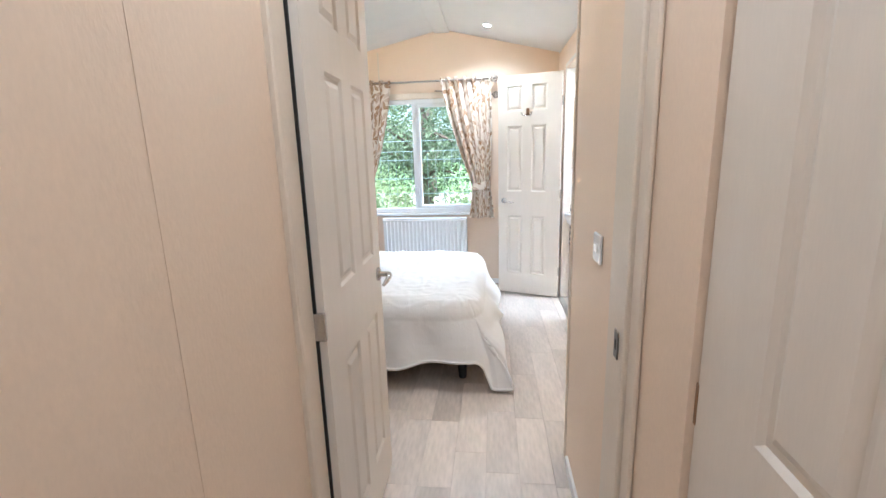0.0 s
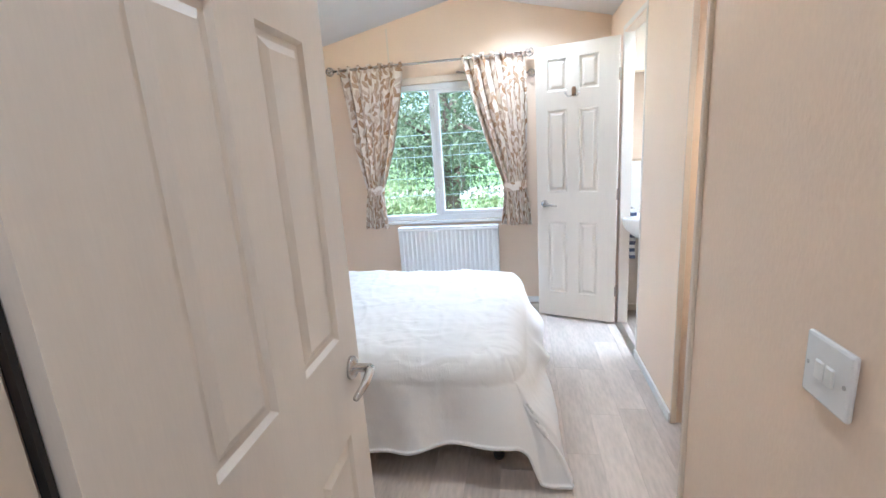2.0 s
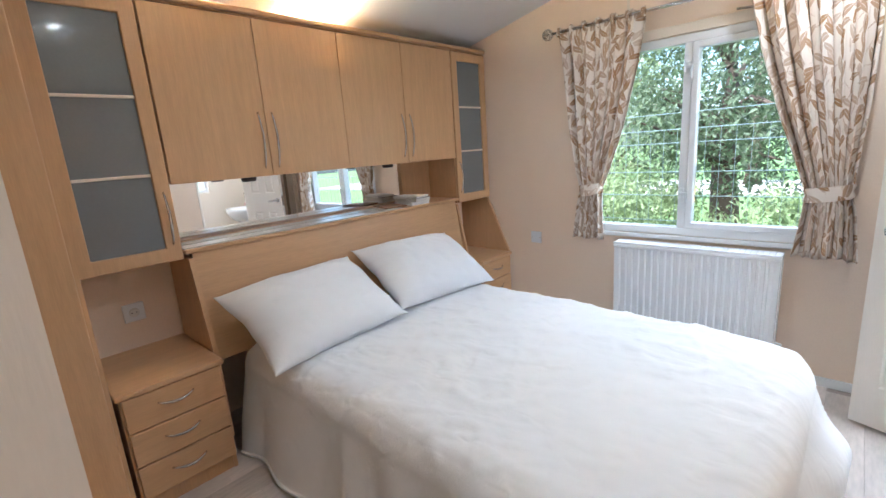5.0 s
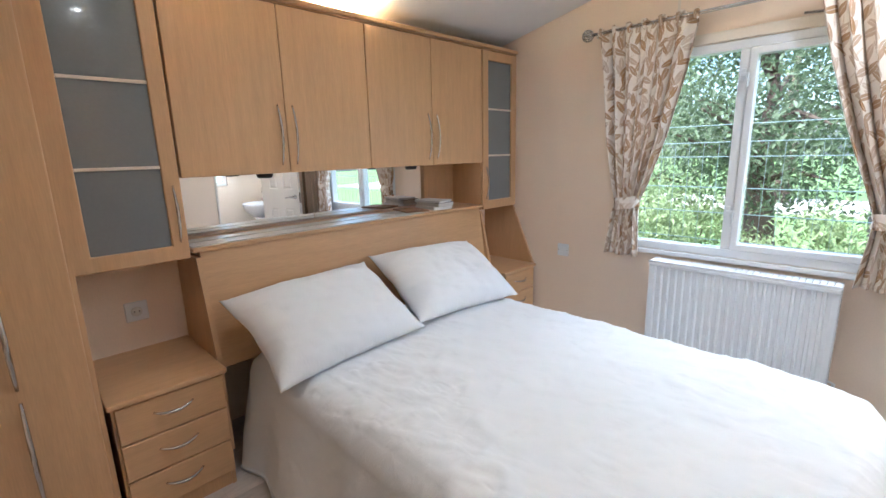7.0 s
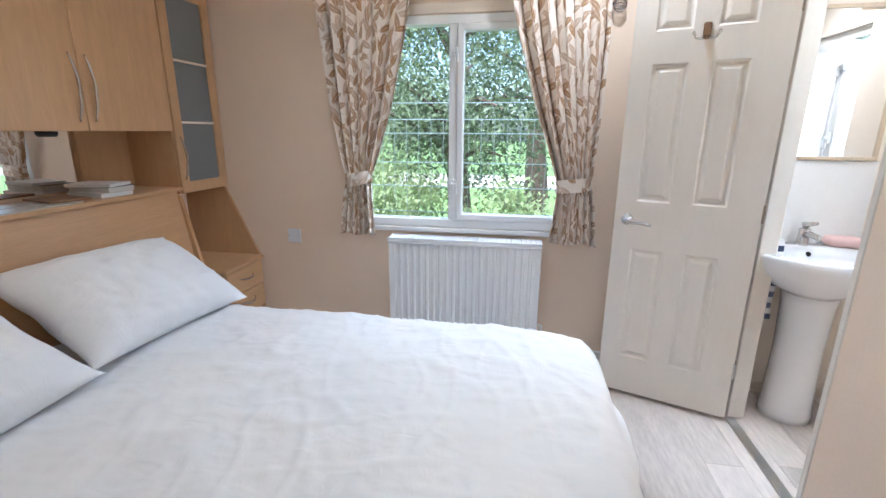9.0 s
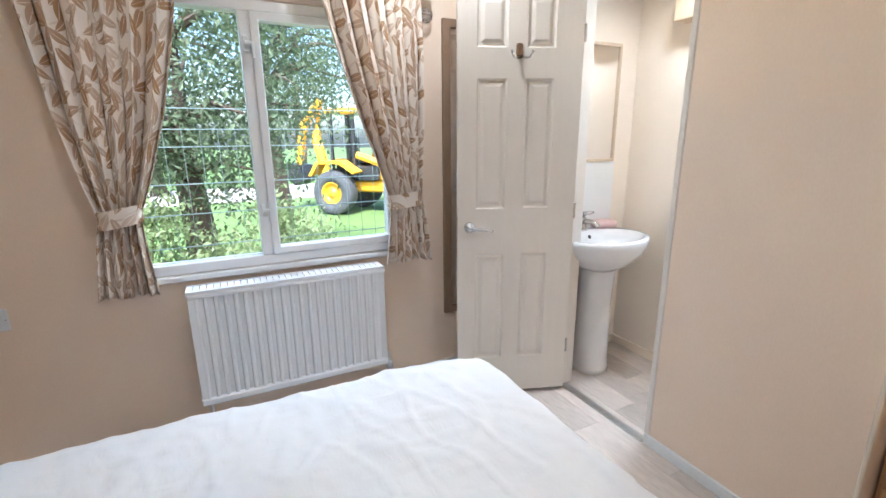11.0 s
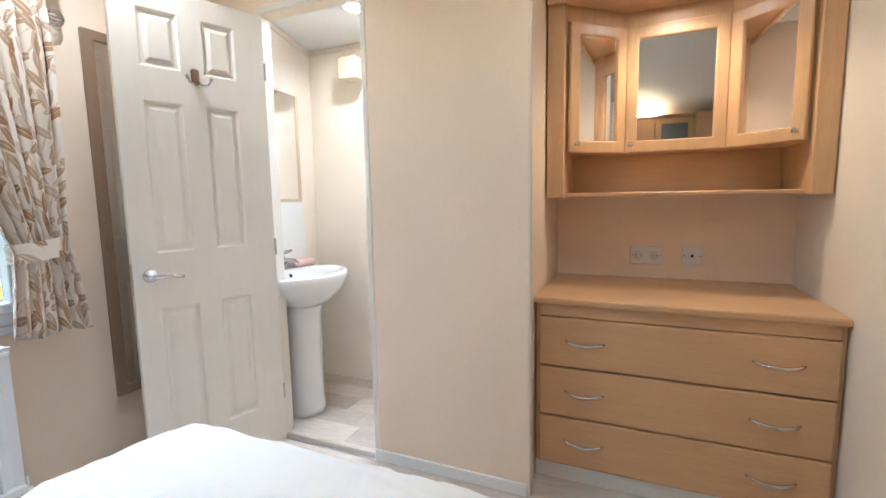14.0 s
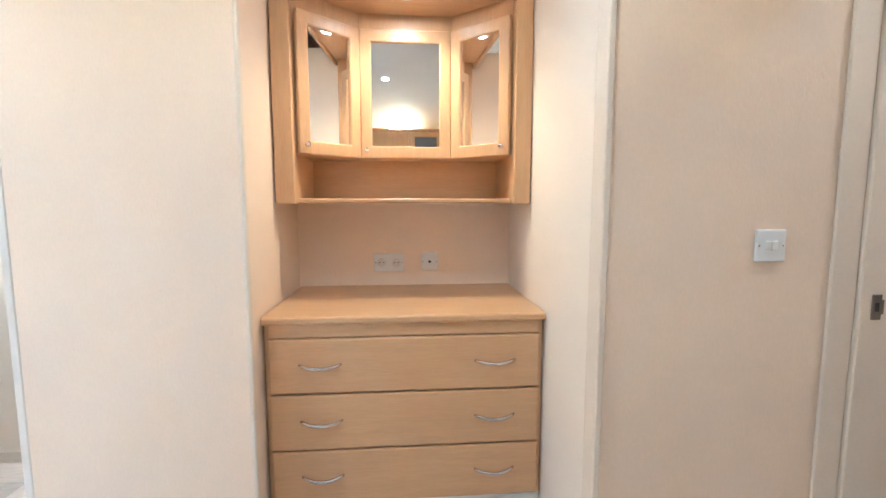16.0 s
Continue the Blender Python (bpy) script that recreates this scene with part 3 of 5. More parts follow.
rail = thing("curtain_pole", "brushed steel curtain pole with wire-cage finials", "curtain pole", pose(0, 0, 0))
part("pole", tube([(-0.93, 4.80, 1.995), (0.6, 4.80, 1.995)], 0.009, 12), M_CHROME, rail, "", True)
cage(rail, -0.955, 1.995)
cage(rail, 0.625, 1.995)
for x in (-0.89, 0.575):
    part("bracket", tube([(x, NORTH, 1.975), (x, 4.80, 1.975), (x, 4.80, 1.99)], 0.006), M_CHROME, rail)
rail2 = thing("net_pole", "short steel pole with a wire-cage finial", "curtain pole", pose(0, 0, 0))
part("pole", tube([(0.06, 4.865, 1.915), (0.62, 4.865, 1.862)], 0.006, 10), M_CHROME, rail2, "", True)
for k in range(6):
    a = math.pi * k / 6
    part("finial_wire", tube([(0.64 + 0.03 * math.cos(q), 4.86 + 0.028 * math.sin(q) * math.cos(a), 1.855 + 0.03 * math.sin(q) * math.sin(a)) for q in [2 * math.pi * s / 16 for s in range(17)]], 0.0022, 5), M_CHROME, rail2, "", True)

# ---- radiator ----
rad = thing("radiator", "white ribbed steel panel radiator under the window", "radiator", pose(0, 0, 0))
R0, R1, RZ0, RZ1, RY = -0.493, 0.348, 0.185, 0.705, 4.745
n = 21
pts = []
step = (R1 - R0 - 0.05) / n
for i in range(n):
    x = R0 + 0.025 + i * step
    for f, d in ((0.0, 0.0), (0.10, -0.001), (0.20, -0.001), (0.30, 0.0), (0.42, 0.012), (0.88, 0.012)):
        pts.append((x + f * step, RY + 0.006 + d))
front = [(R0 + 0.004, RY + 0.006)] + pts + [(R1 - 0.004, RY + 0.006)]
bm = prism(front + [(R1 - 0.004, RY + 0.03), (R0 + 0.004, RY + 0.03)], "z", RZ0 + 0.03, RZ1 - 0.03)
part("front_panel", bm, M_UPVC, rad)
part("rim", box(R0, R1, RY, RY + 0.03, RZ1 - 0.034, RZ1 - 0.012, 0.006), M_UPVC, rad)
part("rim", box(R0, R1, RY, RY + 0.03, RZ0, RZ0 + 0.034, 0.006), M_UPVC, rad)
part("side_cover", box(R0, R0 + 0.006, RY + 0.03, RY + 0.1, RZ0 + 0.01, RZ1 - 0.004, 0.002), M_UPVC, rad)
part("side_cover", box(R1 - 0.006, R1, RY + 0.03, RY + 0.1, RZ0 + 0.01, RZ1 - 0.004, 0.002), M_UPVC, rad)
part("top_grille", boxes([(R0, R1, RY + 0.0, RY + 0.008, RZ1 - 0.012, RZ1), (R0, R1, RY + 0.092, RY + 0.1, RZ1 - 0.012, RZ1)] + [(R0 + k * 0.0262, R0 + k * 0.0262 + 0.0225, RY + 0.008, RY + 0.092, RZ1 - 0.008, RZ1 - 0.003) for k in range(32)]), M_UPVC, rad)
part("back_panel", box(R0 + 0.01, R1 - 0.01, RY + 0.07, RY + 0.09, RZ0 + 0.02, RZ1 - 0.02), M_UPVC, rad)
for x in (R0 + 0.03, R1 + 0.022):
    part("pipe", tube([(x, RY + 0.06, 0.002), (x, RY + 0.06, 0.22), (x - (0.03 if x > 0 else 0), RY + 0.06, 0.225)], 0.0075), M_WHITE, rad, "white painted pipe", True)
part("valve", spin([(0.003, 0), (0.016, 0.002), (0.018, 0.03), (0.014, 0.045), (0.003, 0.047)], 16, pose(R1 + 0.022, RY + 0.06, 0.13)), M_UPVC, rad, "white radiator valve", True)
part("wall_bracket", box(-0.3, -0.27, RY + 0.09, NORTH, 0.3, 0.6), M_UPVC, rad)
part("wall_bracket", box(0.13, 0.16, RY + 0.09, NORTH, 0.3, 0.6), M_UPVC, rad)

# ---- tall mirror behind the open door ----
tall = thing("wall_mirror", "tall mirror in a brown wooden frame behind the door", "mirror", pose(0, 0, 0))
part("mirror_frame", ring_y(NORTH - 0.022, NORTH - 0.001, 0.733, 1.10, 0.34, 1.86, 0.775, 1.06, 0.38, 1.82, 0.004),
     material("brown_frame_wood", (0.25, 0.165, 0.105), 0.5), tall)
part("mirror_glass", box(0.775, 1.06, NORTH - 0.012, NORTH - 0.002, 0.38, 1.82), M_MIRROR, tall, "mirror glass")

# ---- fitted units along the west wall ----
FX = -1.55


def bow(parent, x, y, z, length, axis, bulge=0.026, r=0.0048):
    """A bowed bar handle standing off a front that faces +x (or -x with a negative bulge)."""
    pts, rad = [], []
    for k in range(11):
        f = k / 10 - 0.5
        off = bulge * (1 - (2 * f) ** 2) + (0.001 if bulge > 0 else -0.001)
        p = (x + off, y + length * f, z - 0.008 * (1 - (2 * f) ** 2)) if axis == "y" else (x + off, y, z + length * f)
        pts.append(p)
        rad.append(r * (0.75 + 0.5 * (1 - (2 * f) ** 2)))
    part("handle", tube(pts, rad, 8), M_CHROME, parent, "bowed brushed-steel handle", True)


def door_leaf(parent, y0, y1, z0, z1, x, mat=M_WOOD):
    return part("door", box(x, x + 0.018, y0 + 0.0015, y1 - 0.0015, z0, z1, 0.004, 2), mat, parent)


def glazed_cabinet(y0, y1, handle_y, label):
    c = thing("glazed_cabinet", label, "cabinet", pose(0, 0, 0), "glazed end cabinets")
    z0, z1 = 0.945, 1.985
    part("body", boxes([(WEST, FX - 0.002, y0, y0 + 0.016, z0, z1), (WEST, FX - 0.002, y1 - 0.016, y1, z0, z1), (WEST, FX - 0.002, y0 + 0.016, y1 - 0.016, z0, z0 + 0.016), (WEST, FX - 0.002, y0 + 0.016, y1 - 0.016, z1 - 0.016, z1)]), M_WOOD, c)
    f = 0.062
    d = part("door", ring_x(FX, FX + 0.02, y0 + 0.003, y1 - 0.003, z0 + 0.003, z1 - 0.003, y0 + f, y1 - f, z0 + f, z1 - f, 0.005), M_WOOD, c)
    part("glass", box(FX + 0.004, FX + 0.009, y0 + f, y1 - f, z0 + f, z1 - f), M_FROST, d, "grey frosted glass")
    for k in (1, 2):
        z = z0 + f + (z1 - z0 - 2 * f) * k / 3
        part("glazing_bar", box(FX + 0.009, FX + 0.017, y0 + f, y1 - f, z - 0.006, z + 0.006, 0.002), M_TRIM, d, "pale glazing bar")
    bow(d, FX + 0.02, handle_y, 1.13, 0.22, "z")
    return c


glazed_cabinet(2.29, 2.672, 2.64, "tall beech wall cabinet with a grey frosted glass door")
glazed_cabinet(4.508, 4.886, 4.54, "tall beech cabinet with frosted glass door beside the window")
ys = [2.675, 3.132, 3.59, 4.048, 4.505]
for k in (0, 2):
    c = thing("overhead_cabinet", "beech overhead cabinet with two flat doors above the bed", "cabinet", pose(0, 0, 0), "overhead cabinets")
    part("body", boxes([(WEST, FX - 0.002, ys[k] + 0.001, ys[k + 2] - 0.001, 1.27, 1.286), (WEST, FX - 0.002, ys[k] + 0.001, ys[k + 2] - 0.001, 1.969, 1.985), (WEST, FX - 0.002, ys[k] + 0.001, ys[k] + 0.017, 1.286, 1.969), (WEST, FX - 0.002, ys[k + 2] - 0.017, ys[k + 2] - 0.001, 1.286, 1.969)]), M_WOOD, c)
    for q in (k, k + 1):
        d = door_leaf(c, ys[q], ys[q + 1], 1.268, 1.982, FX)
        bow(d, FX + 0.018, ys[k + 1] + (-0.035 if q == k else 0.035), 1.435, 0.26, "z")
cor = tagged(part("cornice", boxes([(WEST, FX + 0.03, 2.29, 4.888, 1.995, 2.018), (FX - 0.01, FX + 0.012, 2.29, 4.888, 1.986, 1.995)], 0.005), M_WOODH), "beech cornice board along the top of the cabinets", "cornice")
# Brown strip paints the shadow between the cornice and cabinet doors.
part("shadow_line", box(FX - 0.012, FX + 0.008, 2.29, 4.888, 1.9855, 1.9945), M_BROWN_AND_SHADOW, cor)

# mirror behind the bed head, ledge and headboard
hm = thing("bedhead_mirror", "long low mirror above the headboard", "mirror", pose(0, 0, 0))
part("mirror_glass", boxes([(WEST + 0.001, WEST + 0.012, 2.675, 3.39, 1.0, 1.268), (WEST + 0.001, WEST + 0.012, 3.395, 4.505, 1.0, 1.268)]), M_MIRROR, hm)
for y in (3.05, 3.95):
    sp = thing("reading_light", "small dark reading light under the overhead cabinet", "lamp", pose(FX - 0.08, y, 1.268), "reading lights")
    part("housing", spin([(0.004, -0.022), (0.03, -0.022), (0.036, -0.012), (0.036, 0), (0.004, 0)], 20), M_BLACK, sp, "", True)
part("cubby_back", box(WEST + 0.013, WEST + 0.03, 4.22, 4.505, 0.986, 1.268), M_WOOD, hm, "beech back of the open cubby")
HBX = -1.47
head = thing("headboard", "beech bedhead with a glossy ledge on top", "headboard", pose(0, 0, 0))
part("panel", prism([(HBX - 0.04, 0.47), (HBX, 0.47), (HBX - 0.07, 0.965), (HBX - 0.11, 0.965)], "y", 2.705, 4.475), M_WOODH, head)
part("ledge", box(WEST, HBX - 0.055, 2.675, 4.505, 0.966, 0.985, 0.004), M_WOODH, head, "beech ledge")
part("ledge_strip", boxes([(HBX - 0.27, HBX - 0.19, 2.68, 3.97, 0.9852, 0.990), (HBX - 0.17, HBX - 0.075, 2.68, 3.97, 0.9852, 0.990)]), material("glossy_ledge_strip", (0.62, 0.60, 0.55), 0.28, 0.3, bump=0), head, "glossy grey strip")
part("backing", box(WEST, WEST + 0.02, 2.30, 4.89, 0.1, 0.94), M_WALL, head, "cream papered backing")
for y0 in (2.685, 4.475):
    part("gable", prism([(WEST, 0.1), (HBX + 0.03, 0.1), (HBX + 0.03, 0.52), (HBX - 0.06, 0.944), (WEST, 0.944)], "y", y0, y0 + 0.02), M_WOOD, head)
part("end_panel", prism([(WEST, 0.52), (-1.36, 0.52), (FX, 0.944), (WEST, 0.944)], "y", 4.872, 4.889), M_WOOD, head)

bk = thing("book_stack", "small stack of pale books on the ledge", "books", pose(-1.66, 4.16, 0.985))
for k, (dy, h, mat, w) in enumerate(((0.0, 0.02, M_PAPER, 0.15), (0.012, 0.024, M_BLACK, 0.14), (-0.006, 0.014, M_WHITE, 0.135))):
    z = (0.0, 0.02, 0.044)[k]
    part("book", box(-0.1, 0.1, -w / 2 + dy, w / 2 + dy, z, z + h, 0.002), M_WHITE if k != 1 else M_PAPER, bk, m=pose(0, 0, 0, 0, 0, 8 * k - 6))
    part("cover", box(-0.102, 0.102, -w / 2 + dy - 0.002, w / 2 + dy + 0.002, z + h - 0.002, z + h + 0.0005), mat, bk, m=pose(0, 0, 0, 0, 0, 8 * k - 6))
mag = tagged(part("magazine", box(-0.1, 0.1, -0.075, 0.075, 0, 0.008, 0.001), M_BROWN_AND_SHADOW, m=pose(-1.67, 3.97, 0.991, 0, 0, -14)), "brown covered leaflet lying on the ledge", "magazine")


def nightstand(y0, y1, label):
    s = thing("nightstand", label, "nightstand", pose(0, 0, 0), "nightstands")
    x1, z1 = -1.33, 0.53
    part("top", box(WEST, x1, y0, y1, z1 - 0.022, z1, 0.006, 2), M_WOODH, s)
    part("body", boxes([(WEST, x1 - 0.03, y0 + 0.012, y0 + 0.028, 0, z1 - 0.022), (WEST, x1 - 0.03, y1 - 0.028, y1 - 0.012, 0, z1 - 0.022), (WEST, WEST + 0.01, y0 + 0.028, y1 - 0.028, 0, z1 - 0.022), (x1 - 0.05, x1 - 0.035, y0 + 0.028, y1 - 0.028, 0, z1 - 0.022)]), M_WOOD, s)
    for k in range(3):
        za = 0.07 + k * 0.146
        d = part("drawer", box(x1 - 0.03, x1 - 0.01, y0 + 0.02, y1 - 0.014, za, za + 0.141, 0.005, 2), M_WOODH, s)
        bow(d, x1 - 0.01, (y0 + y1) / 2, za + 0.085, 0.13, "y")
    return s


nightstand(2.292, 2.683, "beech nightstand with three drawers beside the bed")
nightstand(4.497, 4.87, "beech nightstand with three drawers next to the window wall")


def plate(name, label, y, z, w, m, holes):
    p = thing(name, label, "socket" if "socket" in name else "switch", m)
    part("plate", box(-w / 2, w / 2, -0.009, -0.0005, -0.043, 0.043, 0.004, 2), M_UPVC, p)
    if holes == "euro":
        for x in ((-w / 4, w / 4) if w > 0.1 else (0,)):
            part("well", spin([(0.002, 0), (0.021, 0), (0.021, 0.003), (0.018, 0.0035), (0.002, 0.0036)], 20, pose(x, -0.009, 0, 90)), M_PAPER, p, "round socket well", True)
            for q in (-0.0095, 0.0095):
                part("pin_hole", spin([(0.0005, 0), (0.003, 0), (0.003, 0.001), (0.0005, 0.001)], 8, pose(x + q, -0.0126, 0, 90)), M_BLACK, p)
    elif holes == "aerial":
        part("aerial_jack", spin([(0.001, 0), (0.007, 0), (0.006, 0.006), (0.001, 0.006)], 12, pose(0, -0.009, 0, 90)), M_BLACK, p)
    elif holes == "switch":
        for x in (-0.0095, 0.0095):
            part("rocker", box(x - 0.008, x + 0.008, -0.0125, -0.008, -0.013, 0.013, 0.002), M_WHITE, p)
    for x in (-w / 2 + 0.009, w / 2 - 0.009):
        if holes != "euro" or w > 0.1:
            part("screw", spin([(0.0005, 0), (0.003, 0), (0.003, 0.0008), (0.0005, 0.0008)], 8, pose(x, -0.009, 0, 90)), M_CHROME, p)
    return p


plate("socket", "white double round socket above the dresser", 0, 0, 0.142, pose(EAST - 0.001, 2.80, 0.88, 0, 0, -90), "euro")
plate("aerial_socket", "white aerial outlet above the dresser", 0, 0, 0.082, pose(EAST - 0.001, 2.608, 0.882, 0, 0, -90), "aerial")
plate("light_switch", "white double light switch on the hall wall", 0, 0, 0.086, pose(HX - 0.001, 1.758, 1.048, 0, 0, -90), "switch")
plate("wall_socket", "white single outlet on the end wall", 0, 0, 0.085, pose(-1.125, NORTH - 0.001, 0.655, 0, 0, 0), "blank")
plate("bedside_socket", "white round outlet above the nightstand", 0, 0, 0.085, pose(WEST + 0.021, 2.50, 0.70, 0, 0, 90), "euro")

wd = thing("wardrobe", "tall beech wardrobe with bowed handles", "wardrobe", pose(0, 0, 0))
part("carcass", box(WEST, -1.34, SOUTH + 0.002, 2.286, 0, 2.0), M_WOOD, wd)
for y0, y1, hy in ((SOUTH + 0.01, 1.865, 1.83), (1.869, 2.27, 2.10)):
    d = part("door", box(-1.3395, -1.32, y0, y1, 0.08, 1.98, 0.005, 2), M_WOOD, wd)
    bow(d, -1.32, hy, 1.0 if hy < 2 else 0.82, 0.28, "z", 0.03, 0.006)
    bow(d, -1.32, hy, 0.5 if hy < 2 else 0.46, 0.36, "z", 0.03, 0.006)

# ---- bed ----
BX0, BX1, BY0, BY1, BZ = -1.46, 0.55, 2.80, 4.19, 0.51
bed = thing("bed", "double bed made up with a white duvet", "bed", pose(0, 0, 0))
part("base", box(BX0, BX1 - 0.04, BY0 + 0.05, BY1 - 0.04, 0.13, 0.27, 0.01), M_BEDBASE, bed, "dark brown bed base")
part("mattress", box(BX0, BX1 - 0.07, BY0 + 0.06, BY1 - 0.06, 0.27, 0.43, 0.05, 3), M_LINEN, bed)
for x in (-1.3, -0.4, 0.42):
    for y in (BY0 + 0.1, BY1 - 0.1):
        part("leg", spin([(0.02, 0), (0.024, 0.01), (0.03, 0.13), (0.01, 0.131)], 12, pose(x, y, 0)), M_BLACK, bed, "black bed leg", True)
bm = bmesh.new()
NX, NY = 250, 190
X0, X1, Y0, Y1 = BX0 + 0.03, BX1, BY0, BY1
hang_n, hang_f, hang_e = 0.44, 0.40, 0.44
grid = []
sx = (X1 - X0) + hang_e
sy = (Y1 - Y0) + hang_n + hang_f
RR = 0.11


def fold_over(s, length, hang, flare=0.18):
    """Runs flat for length, then over a rounded edge and down: out, down."""
    flat = length - RR
    if s <= flat:
        return s, 0.0
    a = s - flat
    arc = RR * math.pi / 2
    if a < arc:
        return flat + RR * math.sin(a / RR), RR * (1 - math.cos(a / RR))
    return length + flare * (a - arc), RR + (a - arc) / (hang + RR - arc)


for i in range(NX + 1):
    row = []
    for j in range(NY + 1):
        u, v = sx * i / NX, sy * j / NY - hang_n
        ox, dx = fold_over(u, X1 - X0, hang_e, 0.3)
        half = (Y1 - Y0) / 2
        c = v - half
        oy, dy = fold_over(abs(c), half, hang_f)
        oy *= 1 if c > 0 else -1
        down = min(RR, max(dx, dy) if min(dx, dy) < 0.01 else (dx ** 3 + dy ** 3) ** (1 / 3))
        drop = max(dx, dy, RR) - RR
        both = min(1.0, max(0.0, min(dx, dy) - 0.02) * 4)
        hem = (0.17 if c > 0 else 0.03 + 0.145 * min(1, max(0, (X0 + ox + 0.75) / 1.0))) + 0.012 * math.sin(5 * (X0 + ox) + 1.2 * oy)
        hem += (0.03 - hem) * both * (1 if c < 0 else 0)
        x, y = X0 + ox, Y0 + half + oy
        p = Vector((x, y, 0))
        wave = 0.011 * noise.noise(Vector((x * 2.4, y * 3.0, 0.3))) + 0.0065 * noise.noise(Vector((x * 7 + y * 4, y * 9 - x * 5, 1.7))) + 0.003 * noise.noise(Vector((x * 21, y * 15 + x * 9, 4)))
        ridge = 0.006 * max(0, 1 - abs(noise.noise(Vector((x * 3.1 + y * 2.0, y * 4.2 - x * 2.6, 8.8)))) * 5)
        for fx, fy2, seed, zone in ((1.6, 11.0, 2.2, 0.5), (7.5, 3.4, 6.1, 0.6), (4.0, 8.5, 11.4, 0.45)):
            here = max(0.0, noise.noise(Vector((x * 1.3, y * 1.5, seed * 3))) + zone - 0.15)
            ridge += 0.0045 * min(1.0, here * 1.6) * max(0.0, 1 - abs(noise.noise(Vector((x * fx + y * 1.3, y * fy2 - x * 1.7, seed)))) * 8.0) ** 1.4
        z = BZ - down - min(1.0, drop) * (BZ - RR - hem) + (wave + ridge) * (1 if down < 0.05 else 0.4)
        z += 0.018 * math.sin((x - X0) / (X1 - X0) * math.pi) * math.cos(c / half * 1.4) if down < 0.02 else 0
        k = min(1, max(0, down + drop - 0.08) * 1.5)
        fold = 0.020 * math.sin(17 * x + 3 * noise.noise(Vector((x * 2, 0, 5)))) * k * (1 if dy > dx else 0) * (1 - 0.6 * both)
        fold2 = 0.015 * math.sin(11 * y - 6 * drop + 3 * noise.noise(Vector((0, y * 2, 5)))) * k * (1 if dx >= dy else 0)
        y += fold * (1 if c > 0 else -1)
        x += fold2
        corner = min(1, min(dx, dy) * 2.5)
        if corner and c < 0:
            x += 0.05 * corner * k
            y += 0.03 * corner * k * (1 if c > 0 else -1)
        px, py = x - (X1 - 0.21), abs(y - Y0 - half) - (half - 0.21)
        if px > 0 and py > 0:
            k = max(px, py) / math.hypot(px, py)
            k = k + (1 - k) * min(1.0, 0.2 + (0.8 * drop if c < 0 else 0.0))
            x = X1 - 0.21 + px * k
            y = Y0 + half + (half - 0.21 + py * k) * (1 if y > Y0 + half else -1)
        row.append(bm.verts.new((x, y, max(z, 0.018))))
    grid.append(row)
for i in range(NX):
    for j in range(NY):
        bm.faces.new((grid[i][j], grid[i + 1][j], grid[i + 1][j + 1], grid[i][j + 1]))
duvet = tagged(part("duvet", bm, M_DUVET, None, "", True), "crumpled white duvet hanging over the bed edges", "duvet")
sol = duvet.modifiers.new("thick", "SOLIDIFY")
sol.thickness = 0.012
sol.offset = -1


def pillow(m, seed, label):
    bm = bmesh.new()
    n1, n2 = 72, 52
    L, Wd = 0.365, 0.25
    sides = {}
    for s in (1, -1):
        g = []
        for i in range(n1 + 1):
            r = []
            for j in range(n2 + 1):
                a, b = 2 * i / n1 - 1, 2 * j / n2 - 1
                rim = max(0.0, (1 - abs(a) ** 3.2) * (1 - abs(b) ** 3.2)) ** 0.7
                pull = 1 - 0.10 * (1 - a * a) * abs(b) ** 2 + 0.012 * noise.noise(Vector((a * 5, seed, s)))
                pull2 = 1 - 0.09 * (1 - b * b) * abs(a) ** 2
                crease = max(0.0, 1 - abs(noise.noise(Vector((a * 1.2 + b * 1.0 + seed, b * 4.5 + a, s)))) * 5) ** 1.5
                h = 0.122 * rim + 0.003 * min(1, rim * 2) * crease + 0.012 * rim * noise.noise(Vector((a * 3 + seed, b * 3, s))) + 0.004 * rim * noise.noise(Vector((a * 7 + seed, b * 6 + a * 4, s)))
                r.append(bm.verts.new((a * L * pull2 + 0.01 * noise.noise(Vector((b * 2, seed, 0))), b * Wd * pull, s * h)))
            g.append(r)
        for i in range(n1):
            for j in range(n2):
                q = (g[i][j], g[i + 1][j], g[i + 1][j + 1], g[i][j + 1])
                bm.faces.new(q if s > 0 else q[::-1])
    bmesh.ops.remove_doubles(bm, verts=bm.verts, dist=0.001)
    ob = tagged(part("pillow", bm, M_DUVET, None, "", True), label, "pillow", "pillows on the bed")
    ob.matrix_world = m
    return ob


pillow(pose(-1.21, 3.09, 0.665, 0, 30, 0) @ pose(0, 0, 0, 0, 0, 90 + 3), 1.0, "plump white pillow leaning on the headboard")
pillow(pose(-1.23, 3.83, 0.675, 0, 31, 0) @ pose(0, 0, 0, 0, 0, 90 - 4), 5.0, "white pillow leaning on the headboard near the window")

